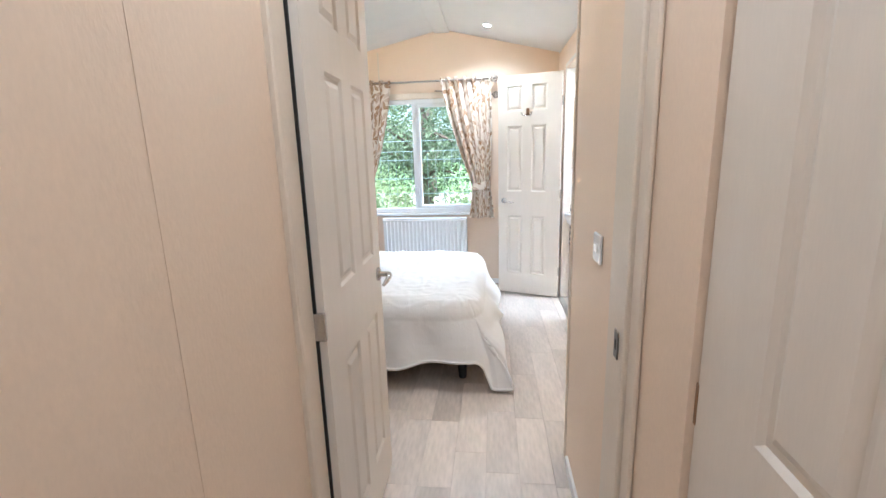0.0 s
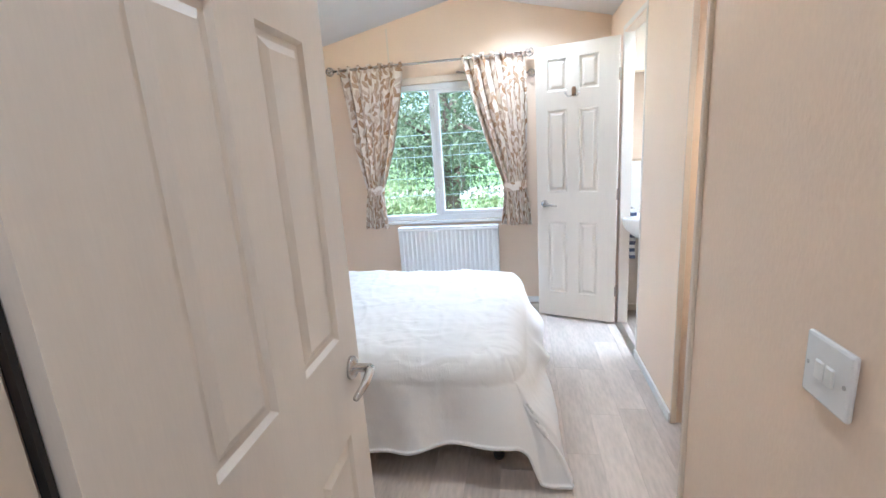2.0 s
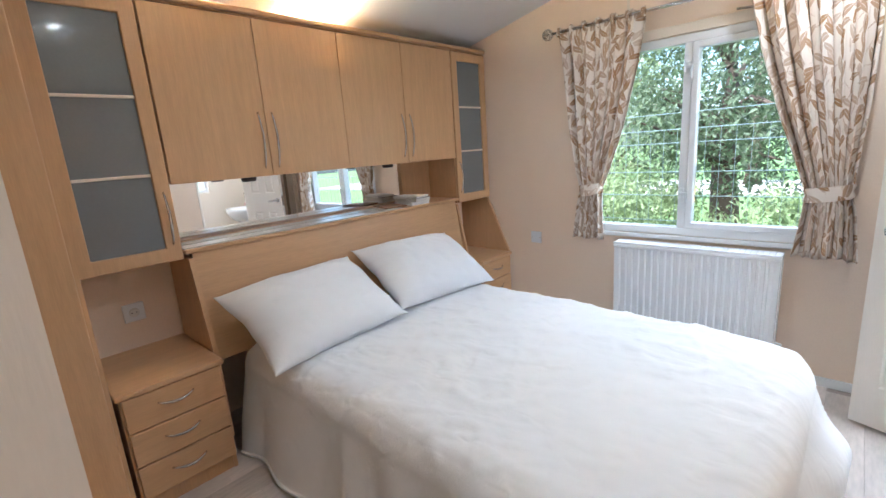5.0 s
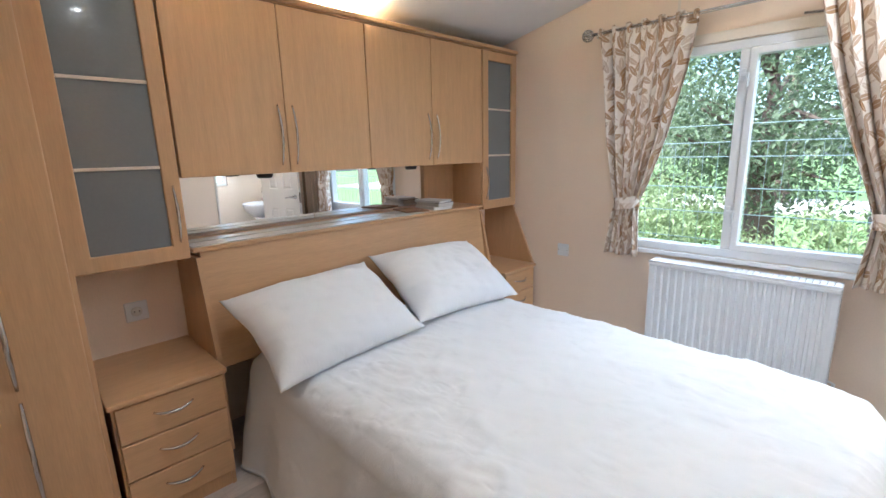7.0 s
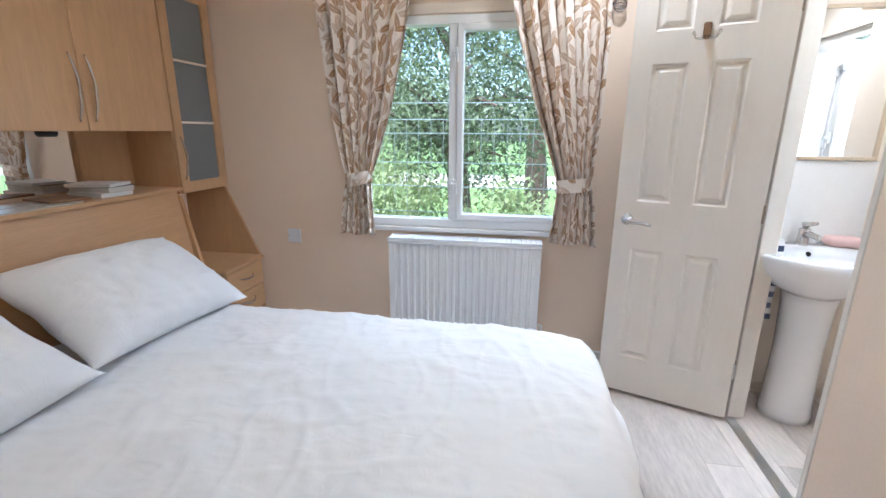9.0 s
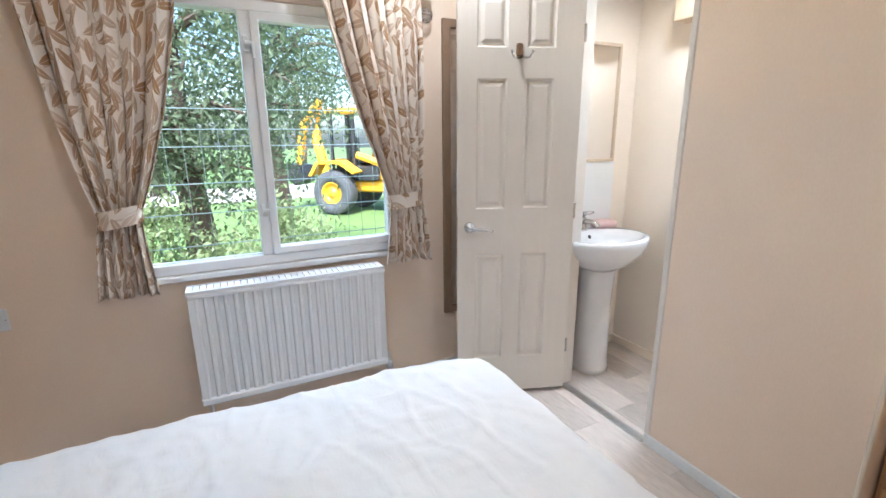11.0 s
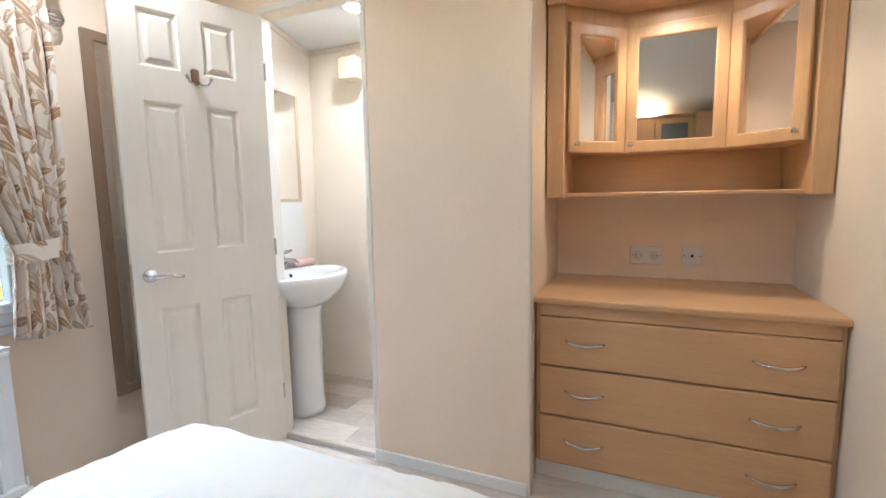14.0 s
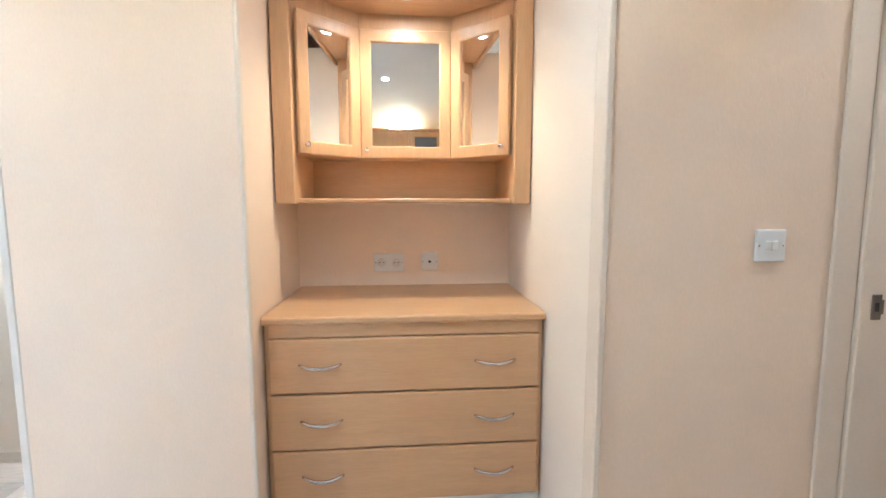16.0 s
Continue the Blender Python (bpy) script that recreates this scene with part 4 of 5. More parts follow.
# ---- dresser and vanity ----
DX = 1.333
dr = thing("dresser", "beech chest with three wide drawers built into the niche", "dresser", pose(0, 0, 0))
part("top", box(DX, EAST - 0.001, 2.224, 3.213, 0.745, 0.772, 0.007, 2), M_WOODH, dr)
part("side_panel", box(DX + 0.03, EAST - 0.002, 2.226, 2.244, 0.075, 0.745, 0.002), M_WOOD, dr)
part("side_panel", box(DX + 0.03, EAST - 0.002, 3.193, 3.211, 0.075, 0.745, 0.002), M_WOOD, dr)
part("top_rail", box(DX + 0.016, DX + 0.049, 2.2445, 3.1925, 0.697, 0.7445, 0.002), M_WOODH, dr)
part("bottom_panel", box(DX + 0.03, EAST - 0.002, 2.2445, 3.1925, 0.075, 0.09), M_WOODH, dr)
part("drawer_backing", box(DX + 0.05, DX + 0.06, 2.2445, 3.1925, 0.0905, 0.70), M_WOOD, dr)
part("plinth", box(DX + 0.045, DX + 0.06, 2.224, 3.213, 0, 0.074), M_WHITE, dr, "white plinth")
for z0, z1 in ((0.495, 0.693), (0.288, 0.490), (0.083, 0.283)):
    d = part("drawer", box(DX + 0.012, DX + 0.031, 2.240, 3.197, z0, z1, 0.007, 2), M_WOODH, dr)
    # Brown strip at each drawer's lower edge paints the shade of its gap.
    part("drawer_shadow", box(DX + 0.032, DX + 0.034, 2.242, 3.195, z0 - 0.004, z0), M_BROWN_AND_SHADOW, d)
    for y in (3.02, 2.405):
        bow(d, DX + 0.012, y, (z0 + z1) / 2 + 0.008, 0.145, "y", -0.026, 0.0055)

va = thing("vanity_cabinet", "beech wall cabinet with three mirrored doors and open shelf", "cabinet", pose(0, 0, 0))
VX = 1.563
part("side", box(VX, EAST - 0.001, 3.139, 3.212, 1.157, 1.99, 0.004), M_WOOD, va)
part("side", box(VX, EAST - 0.001, 2.225, 2.293, 1.157, 1.99, 0.004), M_WOOD, va)
part("shelf", box(VX + 0.055, EAST - 0.001, 2.293, 3.139, 1.160, 1.178, 0.004), M_WOODH, va)
part("back", box(EAST - 0.012, EAST - 0.002, 2.293, 3.139, 1.178, 1.95), M_WOODH, va)
CXF = 1.80
outline = [(1.60, 3.139), (CXF, 2.915), (CXF, 2.515), (1.60, 2.293), (EAST - 0.013, 2.293), (EAST - 0.013, 3.139)]
part("cupboard", prism([(p[0] + 0.012, p[1]) for p in outline[:4]] + outline[4:], "z", 1.352, 1.368), M_WOODH, va)
part("canopy", prism([(VX - 0.02, 3.2), (VX - 0.02, 2.235), (EAST - 0.013, 2.235), (EAST - 0.013, 3.2)], "z", 1.955, 1.985), M_WOODH, va, "beech light canopy")
part("canopy_fascia", box(VX - 0.03, VX - 0.012, 2.226, 3.211, 1.94, 2.03, 0.005), M_WOODH, va)
part("pelmet", prism([(p[0] + 0.012, p[1]) for p in outline[:4]] + [(p[0] + 0.03, p[1]) for p in outline[3::-1]], "z", 1.368, 1.955), M_WOOD, va)


def mirror_door(a, b, knob_at, z0=1.35, z1=1.885):
    """A framed mirror door from a to b in plan, facing the room."""
    av, bv = Vector((a[0], a[1], 0)), Vector((b[0], b[1], 0))
    w = (bv - av).length
    m = Matrix.Translation((a[0], a[1], 0)) @ Matrix.Rotation(math.atan2(b[1] - a[1], b[0] - a[0]), 4, "Z")
    f, t = 0.052, 0.02
    fb = ring_y(-t, 0, 0.003, w - 0.003, z0, z1, f, w - f, z0 + f, z1 - f, 0.006)
    d = part("door", fb, M_WOOD, va, "", m=m)
    part("mirror", box(f - 0.002, w - f + 0.002, -0.008, -0.004, z0 + f - 0.002, z1 - f + 0.002), M_MIRROR, d, "mirror glass")
    x = 0.03 if knob_at == 0 else w - 0.03
    part("knob", spin([(0.002, 0), (0.005, 0), (0.005, 0.008), (0.010, 0.013), (0.011, 0.018), (0.007, 0.022), (0.001, 0.023)], 14, pose(x, -t, z0 + 0.035, 90)), M_CHROME, d, "small round steel knob", True)


mirror_door((1.60, 3.135), (CXF, 2.918), 0)
mirror_door((CXF, 2.912), (CXF, 2.518), 0)
mirror_door((CXF, 2.512), (1.60, 2.297), 1)

# ---- lamps that the place has, plus unseen hall downlights added ----


def downlight(x, y, z, label, tilt=0.0, group="downlights"):
    d = thing("downlight", label, "ceiling light", pose(x, y, z, 0, tilt), group)
    ring = [(0.028, 0.0), (0.042, -0.001), (0.043, -0.005), (0.030, -0.008), (0.028, -0.004)]
    part("bezel", spin(ring + [(0.0278, 0.0)], 24), M_WHITE, d, "", True)
    part("bulb", spin([(0.002, -0.0085), (0.024, -0.0085), (0.026, -0.005), (0.002, -0.004)], 20), M_LAMP, d, "glowing bulb", True)
    return d


# The last two, in the hall, are unseen and added to light it.
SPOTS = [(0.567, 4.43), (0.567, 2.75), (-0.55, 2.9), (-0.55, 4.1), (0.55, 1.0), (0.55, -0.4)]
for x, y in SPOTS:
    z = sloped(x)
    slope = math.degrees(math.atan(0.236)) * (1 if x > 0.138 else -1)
    downlight(x, y, z, "small round white recessed ceiling downlight, lit, from a set partly added unseen", slope)
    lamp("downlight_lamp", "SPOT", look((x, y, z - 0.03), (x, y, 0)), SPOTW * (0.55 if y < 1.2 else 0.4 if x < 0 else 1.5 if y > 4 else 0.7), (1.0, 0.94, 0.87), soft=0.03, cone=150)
downlight(1.62, 2.715, 1.955, "small warm downlight in the vanity canopy, lit")
lamp("vanity_lamp", "SPOT", look((1.62, 2.715, 1.93), (1.64, 2.715, 0)), 4.2, (1.0, 0.72, 0.42), soft=0.02, cone=140)
bath_light = downlight(1.58, 4.17, sloped(1.58), "round white bathroom ceiling light, lit", math.degrees(math.atan(0.236)))
bath_light.matrix_world = bath_light.matrix_world @ Matrix.Scale(1.5, 4)
lamp("bath_lamp", "SPOT", look((1.58, 4.17, sloped(1.58) - 0.03), (1.58, 4.17, 0)), SPOTW * 1.3, (1.0, 0.94, 0.86), soft=0.04, cone=160)
# warm strip lamps lying on top of the overhead cabinets
for y in (2.78, 3.52):
    s = thing("cabinet_top_light", "warm strip light lying on top of the cabinets", "lamp", pose(-1.61, y, 2.018), "cabinet top lights")
    part("tube", tube([(0, -0.12, 0.014), (0, 0.12, 0.014)], 0.008, 10), M_WARM, s, "warm glowing tube", True)
    part("holder", boxes([(-0.012, 0.012, -0.14, -0.12, 0, 0.024), (-0.012, 0.012, 0.12, 0.14, 0, 0.024)]), M_WHITE, s)

# ---- coat hook on the bathroom door ----
hk = thing("coat_hook", "double steel hook on the bathroom door", "hook", bath_door.matrix_world @ pose(0.29, 0.018, 1.635, 0, 0, 180) @ Matrix.Scale(1.4, 4))
part("plate", box(-0.010, 0.010, -0.006, 0, -0.018, 0.026, 0.0055, 3), material("brass_plate", (0.34, 0.22, 0.14), 0.3, 0.85), hk, "bronze back plate", True)
for s in (-1, 1):
    part("prong", tube([(0.004 * s, -0.004, -0.01), (0.012 * s, -0.02, -0.018), (0.024 * s, -0.032, -0.018), (0.034 * s, -0.036, 0.0)], [0.004, 0.004, 0.0035, 0.0045], 8), M_CHROME, hk, "", True)
for nm, m in (("strike_plate", pose(HX - 0.0225, 1.452, 0.88)), ("bathroom_strike_plate", pose(PX + 0.03, 3.906, 0.88, 0, 0, 90))):
    k = tagged(part(nm, boxes([(-0.003, 0.0005, -0.014, 0.014, -0.035, 0.035), (-0.004, -0.002, -0.020, -0.01, -0.02, 0.02)], 0.001), M_BRONZE, m=m), "steel latch strike on the door frame", "latch")
part("hole", box(-0.0035, -0.0028, -0.006, 0.006, -0.012, 0.012), M_DARK, bpy.data.objects["strike_plate"])

# ---- bathroom ----
BAX, BAY = 1.49, 4.70
ba = thing("washbasin", "white ceramic pedestal washbasin", "basin", pose(BAX, BAY, 0))
bm = bmesh.new()
n = 40


def basin_ring(rx, ry, y, z, flat):
    out = []
    for i in range(n):
        a = 2 * math.pi * i / n
        px, py = rx * math.cos(a), ry * math.sin(a)
        out.append(bm.verts.new((px, min(y + py, flat), z)))
    return out


rings = [basin_ring(0.10, 0.10, -0.19, 0.60, -0.01), basin_ring(0.17, 0.15, -0.20, 0.64, -0.003), basin_ring(0.245, 0.195, -0.205, 0.70, -0.001), basin_ring(0.265, 0.21, -0.205, 0.745, -0.001), basin_ring(0.27, 0.213, -0.205, 0.775, -0.001), basin_ring(0.262, 0.207, -0.205, 0.785, -0.002),
         basin_ring(0.225, 0.15, -0.235, 0.785, -0.1), basin_ring(0.20, 0.13, -0.235, 0.75, -0.12), basin_ring(0.14, 0.09, -0.235, 0.69, -0.14), basin_ring(0.03, 0.02, -0.235, 0.67, -0.15)]
for a, c in zip(rings, rings[1:]):
    for i in range(n):
        bm.faces.new((a[i], a[(i + 1) % n], c[(i + 1) % n], c[i]))
bm.faces.new(rings[0][::-1])
bm.faces.new(rings[-1])
part("bowl", bm, M_CERAMIC, ba, "", True)
bm = bmesh.new()
rr = []
for z, rx, ry in ((0.0, 0.105, 0.10), (0.03, 0.105, 0.10), (0.08, 0.098, 0.093), (0.35, 0.092, 0.088), (0.55, 0.10, 0.095), (0.635, 0.115, 0.105)):
    rr.append([bm.verts.new((rx * math.cos(2 * math.pi * i / n), -0.185 + ry * math.sin(2 * math.pi * i / n), z)) for i in range(n)])
for a, c in zip(rr, rr[1:]):
    for i in range(n):
        bm.faces.new((a[i], a[(i + 1) % n], c[(i + 1) % n], c[i]))
bm.faces.new(rr[0][::-1])
bm.faces.new(rr[-1])
part("pedestal", bm, M_CERAMIC, ba, "", True)
part("overflow", spin([(0.001, 0), (0.011, 0), (0.011, 0.002), (0.001, 0.002)], 14, pose(0, -0.116, 0.757, 66)), M_DARK, ba, "dark overflow hole")
tp = thing("mixer_tap", "chrome mixer tap on the basin", "tap", pose(BAX, BAY - 0.055, 0.785))
part("body", spin([(0.004, 0), (0.026, 0), (0.024, 0.01), (0.021, 0.05), (0.023, 0.075), (0.004, 0.08)], 18), M_CHROME, tp, "", True)
part("spout", tube([(0, 0, 0.045), (0, -0.05, 0.058), (0, -0.10, 0.055), (0, -0.115, 0.04)], [0.016, 0.014, 0.012, 0.011], 12), M_CHROME, tp, "", True)
part("lever", tube([(0, 0, 0.078), (0, 0.005, 0.092), (0, -0.075, 0.112)], [0.016, 0.014, 0.007], 10), M_CHROME, tp, "", True)
structure("splashback", box(PX + T + 0.001, 1.75, 4.692, 4.6995, 0.70, 1.158, 0.002), M_WHITE, "smooth white splash panel behind the basin", "splashback")
tw = tagged(part("folded_towel", box(-0.06, 0.075, -0.045, 0.045, 0, 0.045, 0.02, 4), M_PINK, None, "", True, pose(BAX + 0.15, BAY - 0.06, 0.786, 0, 0, -12)), "folded pink flannel on the basin edge", "towel")
bmir = thing("bathroom_mirror", "wooden framed mirror above the basin", "mirror", pose(0, 0, 0))
MX0, MX1, MZ0, MZ1 = 1.31, 1.732, 1.16, 1.785
part("mirror_frame", ring_y(4.682, 4.699, MX0, MX1, MZ0, MZ1, MX0 + 0.016, MX1 - 0.016, MZ0 + 0.016, MZ1 - 0.016, 0.003), material("pale_frame_wood", (0.62, 0.50, 0.36), 0.45, var=0.08, stretch=(9, 9, 0.7)), bmir)
part("mirror_glass", box(MX0 + 0.015, MX1 - 0.015, 4.69, 4.698, MZ0 + 0.015, MZ1 - 0.015), M_MIRROR, bmir, "mirror glass")
fan = thing("extractor_box", "small cream box high on the bathroom wall", "extractor", pose(1.87, 4.36, 1.90))
part("housing", box(-0.10, -0.001, -0.06, 0.06, -0.06, 0.06, 0.008, 2), material("beige_plastic", (0.60, 0.49, 0.34), 0.5), fan)
part("cap", box(-0.08, -0.015, -0.035, 0.035, 0.06, 0.075, 0.004), M_BROWN_AND_SHADOW, fan, "brown cap")
st = thing("striped_towel", "blue and white striped towel hanging by the basin", "towel", pose(1.325, 4.55, 0.475))
for k in range(14):
    z = 0.36 - k * 0.026
    part("stripe", prism([(-0.022 + 0.004 * math.sin(k), z), (0.016 + 0.004 * math.sin(k), z), (0.016 + 0.004 * math.sin(k + 1), z - 0.026), (-0.022 + 0.004 * math.sin(k + 1), z - 0.026)], "y", -0.05, 0.04), M_STRIPE if k % 2 else M_LINEN, st)
hkk = thing("towel_ring", "small chrome ring holding the towel", "towel ring", pose(1.281, 4.50, 0.845))
part("ring", tube([(0.0, 0, 0.0), (0.03, 0, 0.0), (0.035, 0.04, -0.01), (0.028, 0.07, -0.012)], 0.004), M_CHROME, hkk, "", True)

# ---- outside ----
GZ = -1.25
tagged(part("ground", box(-60, 60, 5.2, 120, GZ - 0.1, GZ), M_GRASS), "mown green grass behind the fence", "ground", kind="structure")
tagged(part("ground_below", box(-60, 60, -60, 5.2, GZ - 0.1, GZ - 0.002), M_GRASS), "grass under the caravan", "ground", kind="structure")
fy = 6.0
fe = thing("wire_fence", "thin green wire mesh fence panels outside the window", "fence", pose(0, fy, GZ))
for z in (1.65, 1.88, 2.09, 2.28, 2.508, 2.613, 2.737):
    part("wire", tube([(-7, 0, z), (8, 0, z)], 0.0035, 5), M_WIRE, fe)
for x in (-5.5, -2.9, 3.4, 6.0):
    part("post", box(x - 0.025, x + 0.025, -0.03, 0.03, 0, 2.8, 0.004), M_WIRE, fe)
part("mesh_wires", boxes([(-7 + k * 0.1, -7 + k * 0.1 + 0.0025, -0.001, 0.001, 0.05, 2.61) for k in range(150)]), M_WIRE, fe)["kind"] = "stuff"


def leaves(count, seed, where, size, name, mat, parent):
    """Many small bent leaves at places drawn by where(rnd)."""
    rnd = random.Random(seed)
    vs, fs = [], []
    for _ in range(count):
        c = Vector(where(rnd))
        q = Euler((rnd.uniform(-1.2, 1.2), rnd.uniform(-1.2, 1.2), rnd.uniform(0, 6.28)))
        s = size * rnd.uniform(0.6, 1.3)
        b = len(vs)
        for v in ((-s, 0, 0), (0, -s * 0.45, s * 0.12), (s, 0, -s * 0.1), (0, s * 0.45, s * 0.12)):
            w = Vector(v)
            w.rotate(q)
            vs.append(c + w)
        fs.append((b, b + 1, b + 2, b + 3))
    me = bpy.data.meshes.new(name)
    me.from_pydata([tuple(v) for v in vs], [], fs)
    me.materials.append(mat)
    ob = new(name, me)
    ob.parent = parent
    return ob


def tree(x, y, h, spread, seed, count, low, mat, label):
    rnd = random.Random(seed)
    t = thing("tree", label, "tree", pose(x, y, GZ), "trees outside")
    part("trunk", tube([(0, 0, 0), (0.05, 0, h * 0.25), (-0.03, 0.04, h * 0.5), (0.05, 0, h * 0.8)], [h * 0.045, h * 0.038, h * 0.025, 0.02], 10), M_BARK, t, "", True)
    tips = []
    for k in range(16):
        a, z = rnd.uniform(0, 6.28), rnd.uniform(low, 0.75) * h
        r = spread * rnd.uniform(0.5, 1.0)
        tip = Vector((r * math.cos(a), r * math.sin(a), z + rnd.uniform(-0.05, 0.25) * h))
        part("limb", tube([(0, 0, z), tip * 0.5 + Vector((0, 0, z * 0.55)), tip], [0.05, 0.03, 0.01], 6), M_BARK, t)
        tips += [(tip, spread * 0.42), (tip * 0.6 + Vector((0, 0, z * 0.35)), spread * 0.35)]

    def where(r):
        c, s = tips[r.randrange(len(tips))]
        v = Vector((r.gauss(0, 1), r.gauss(0, 1), r.gauss(0, 0.8)))
        return c + v * s * 0.5
    leaves(int(count * 2.2), seed, where, 0.036, "crown", mat, t)
    return t


def shrub(x, y, w, h, seed, count, mat, label):
    t = thing("shrub", label, "shrub", pose(x, y, GZ), "shrubs outside")
    rnd = random.Random(seed)
    lumps = [(rnd.uniform(-w, w), rnd.uniform(-0.4, 0.4), rnd.uniform(0.1, 1) * h, rnd.uniform(0.2, 0.45)) for _ in range(16)]
    for l in lumps[:8]:
        part("stem", tube([(l[0] * 0.3, 0, 0), (l[0] * 0.8, l[1] * 0.5, l[2] * 0.6), (l[0], l[1], l[2])], [0.02, 0.014, 0.006], 5), M_BARK, t)

    def where(r):
        l = lumps[r.randrange(len(lumps))]
        return (l[0] + r.gauss(0, 0.5) * l[3], l[1] + r.gauss(0, 0.5) * l[3], max(0.02, l[2] + r.gauss(0, 0.5) * l[3]))
    leaves(int(count * 2.0), seed, where, 0.033, "foliage", mat, t)


tree(-0.62, 8.4, 4.8, 1.5, 3, 7500, 0.42, M_LEAF, "broad leafy tree with a brown trunk behind the fence")
tree(-2.6, 9.2, 5.2, 1.7, 4, 7000, 0.25, M_LEAF2, "bushy light green tree behind the fence")
tree(0.45, 10.5, 5.6, 1.9, 5, 7000, 0.55, M_LEAF, "tall leafy tree partly hiding the digger")
shrub(-1.5, 7.2, 1.0, 2.1, 6, 6500, M_LEAF2, "bright green bramble along the fence")
shrub(-0.1, 7.3, 0.5, 1.85, 7, 4200, M_LEAF2, "low bright green shrub along the fence")
shrub(-3.2, 8.0, 1.3, 2.3, 8, 6500, M_LEAF, "dark green shrub along the fence")
for k, (x, y, h, s) in enumerate(((-9, 24, 8, 3.5), (-3, 27, 9, 4), (4, 30, 8, 4), (11, 27, 9, 4), (18, 30, 9, 4.5))):
    tree(x, y, h, s, 20 + k, 3500, 0.2, M_LEAF if k % 2 else M_LEAF2, "distant leafy tree beyond the grass")


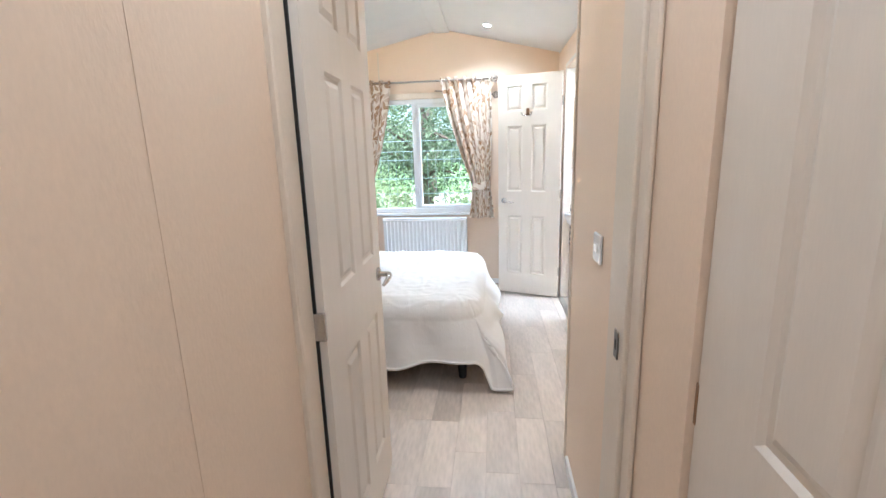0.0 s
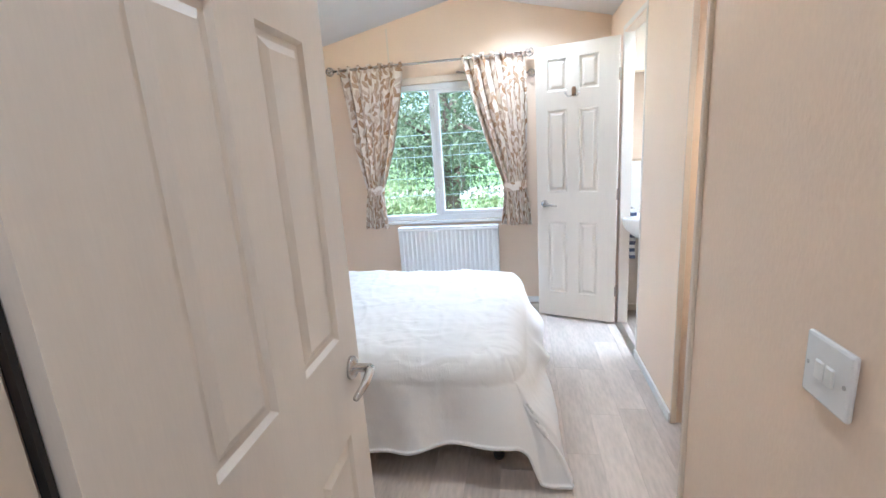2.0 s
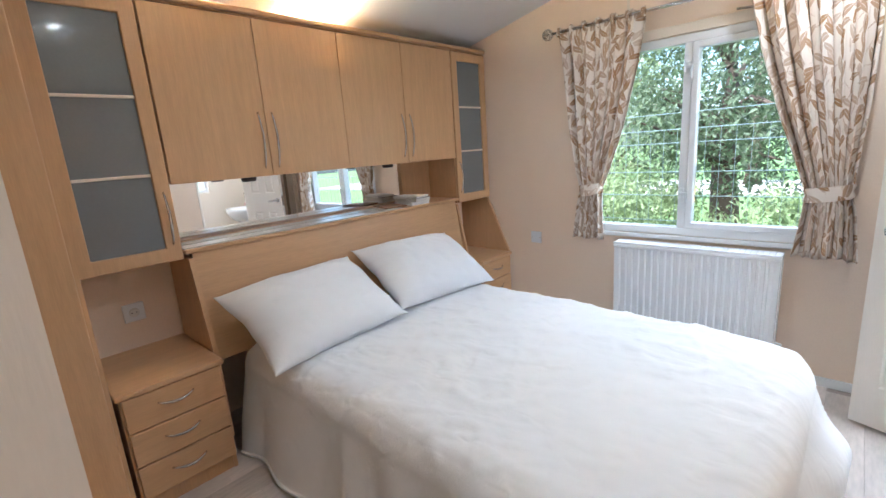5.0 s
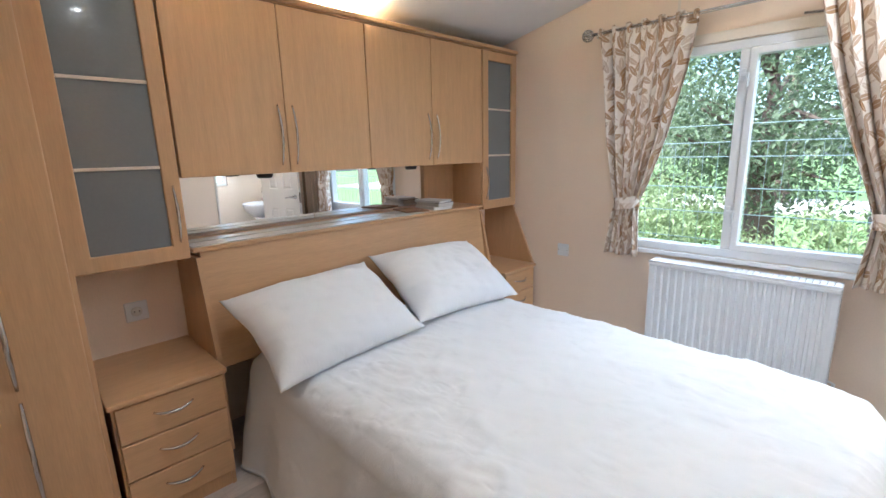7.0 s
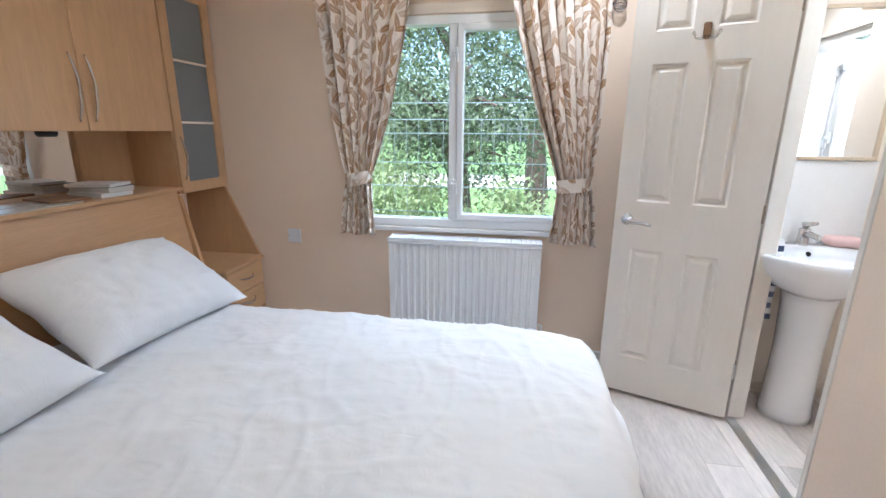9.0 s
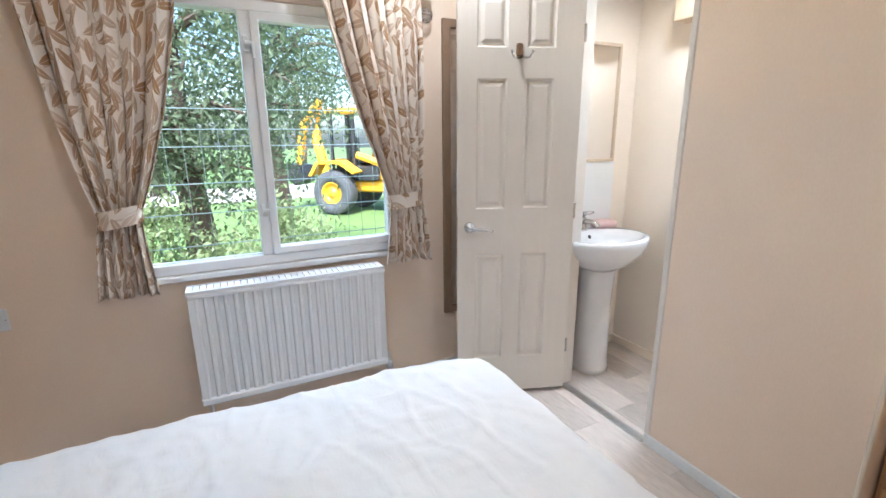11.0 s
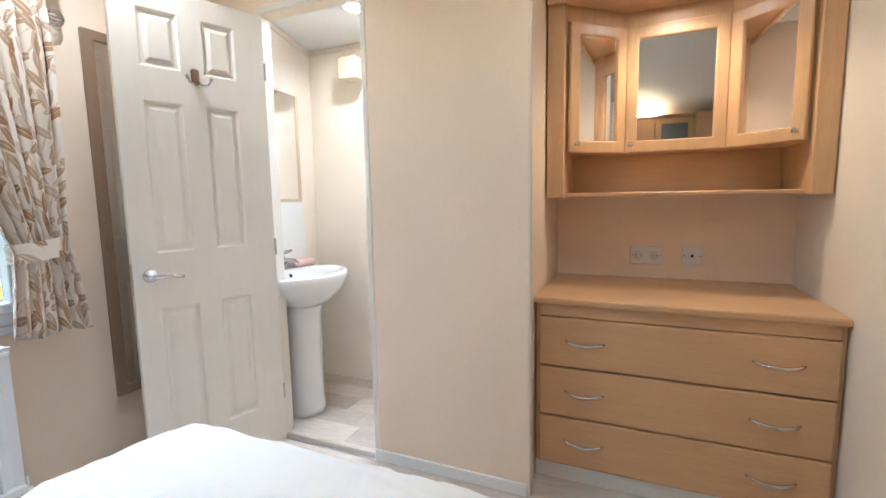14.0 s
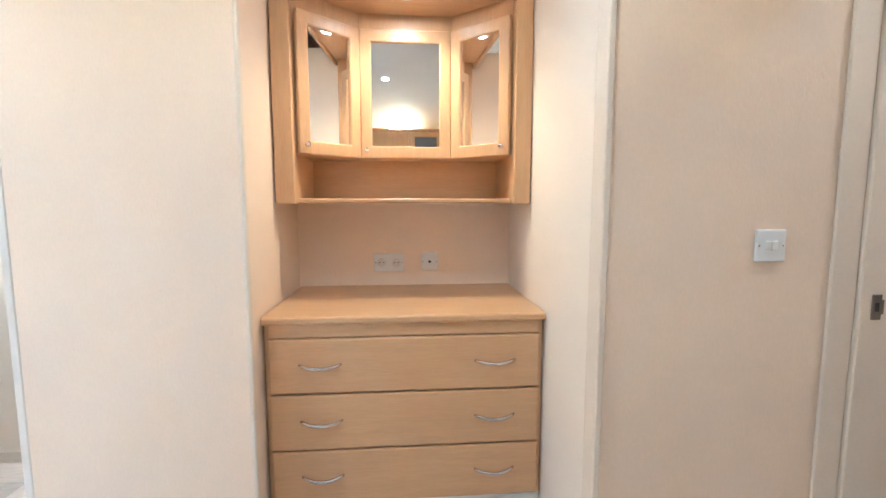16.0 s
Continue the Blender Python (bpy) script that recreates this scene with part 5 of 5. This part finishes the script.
def digger(m):
    d = thing("digger", "yellow backhoe loader parked on the grass", "digger", m)
    part("chassis", boxes([(-1.3, 1.5, -0.35, 0.35, 0.55, 0.85), (0.35, 1.75, -0.42, 0.42, 0.85, 1.35)], 0.05), M_YELLOW, d)
    part("bonnet", prism([(0.35, 1.35), (1.75, 1.30), (1.7, 1.6), (0.35, 1.78)], "y", -0.4, 0.4), M_YELLOW, d)
    part("cab_frame", boxes([(-0.95, -0.87, -0.55, -0.47, 0.9, 2.5), (0.32, 0.4, -0.55, -0.47, 0.9, 2.5), (-0.95, -0.87, 0.47, 0.55, 0.9, 2.5), (0.32, 0.4, 0.47, 0.55, 0.9, 2.5), (-0.3, -0.24, -0.55, -0.47, 0.9, 2.5)]), M_BLACK, d)
    part("cab_glass", box(-0.9, 0.36, -0.5, 0.5, 1.25, 2.48), M_PANE, d, "clear cab glazing")
    part("driver_seat", boxes([(-0.5, -0.1, -0.22, 0.22, 1.25, 1.4), (-0.55, -0.45, -0.22, 0.22, 1.4, 1.95)], 0.04), M_BLACK, d)
    part("cab_roof", box(-1.05, 0.5, -0.6, 0.6, 2.5, 2.64, 0.05, 2), M_YELLOW, d)
    part("seat_box", box(-0.85, 0.3, -0.48, 0.48, 0.85, 1.25, 0.03), M_BLACK, d)
    for x, r, w in ((-0.75, 0.56, 0.21), (1.15, 0.45, 0.17)):
        for s in (-1, 1):
            wh = part("wheel", spin([(r * 0.1, -w * 0.5), (r * 0.5, -w * 0.5), (r * 0.52, -w), (r * 0.92, -w), (r, -w * 0.7), (r, w * 0.7), (r * 0.92, w), (r * 0.52, w), (r * 0.5, w * 0.5), (r * 0.1, w * 0.5)], 32, pose(x, s * 0.72, r, 90)), M_TYRE, d, "black lugged tyre", True)
            part("rim", spin([(0.02, -w * 0.5), (r * 0.52, -w * 0.9), (r * 0.5, -w * 1.02), (r * 0.42, -w * 0.7), (r * 0.2, -w * 0.7), (r * 0.18, -w * 0.95), (0.02, -w * 0.95)], 24, pose(x, s * 0.72, r, 90 if s > 0 else -90)), M_YELLOW, wh, "yellow wheel rim", True)
            part("tread", boxes([(-0.03, 0.03, -w, w, r - 0.03, r + 0.04)]), M_TYRE, wh, m=pose(x, s * 0.72, r))
    for s in (-1, 1):
        part("loader_arm", tube([(-0.2, s * 0.5, 1.5), (0.6, s * 0.5, 1.25), (1.7, s * 0.5, 0.95), (2.1, s * 0.5, 0.5)], [0.09, 0.1, 0.1, 0.07], 6), M_YELLOW, d)
        part("mudguard", prism([(-1.4, 1.0), (-1.15, 1.35), (-0.5, 1.38), (-0.05, 1.1), (-0.12, 1.05), (-0.52, 1.3), (-1.1, 1.28), (-1.32, 0.97)], "y", s * 0.72 - 0.2, s * 0.72 + 0.2), M_YELLOW, d)
    part("boom", tube([(-1.4, 0, 0.8), (-1.7, 0, 1.9), (-1.5, 0, 2.9)], [0.14, 0.13, 0.1], 6), M_YELLOW, d)
    part("dipper", tube([(-1.5, 0, 2.9), (-2.1, 0, 2.2), (-2.3, 0, 1.2)], [0.11, 0.12, 0.09], 6), M_YELLOW, d)
    part("bucket", prism([(-2.45, 1.25), (-2.1, 1.2), (-2.0, 0.8), (-2.3, 0.65), (-2.55, 0.9)], "y", -0.3, 0.3), M_BLACK, d)
    return d


digger(pose(4.5, 18.0, GZ, 0, 0, -45) @ Matrix.Scale(1.33, 4))
tagged(part("track", box(-30, 30, 23, 29, GZ + 0.004, GZ + 0.03), M_FIELD), "pale earth track beyond the grass", "road", kind="structure")

# ---- floor planks ----
PW, PL = 0.142, 0.9
plank_mesh = {}
floor_ob = bpy.data.objects["floor"]
rnd = random.Random(11)
made = 0
for i in range(int((EAST - WEST) / PW) + 1):
    xa = WEST + i * PW
    y = -0.9 - rnd.uniform(0, PL)
    while y < NORTH:
        PL = rnd.choice((0.46, 0.62, 0.78, 0.92))
        a, c = max(y, -0.9), min(y + PL, NORTH)
        y += PL
        if c - a < 0.05 or xa + PW < 0.1 and c < SOUTH - 0.1 or xa > HX + T and c < 2.2:
            continue
        key = round(c - a, 3)
        if key not in plank_mesh:
            plank_mesh[key] = mesh_of("plank", box(0, PW - 0.0007, 0, c - a - 0.0007, -0.004, 0, 0.0008), M_PLANK)
        p = new("plank", plank_mesh[key])
        p.parent = floor_ob
        p.location = (xa, a, 0)
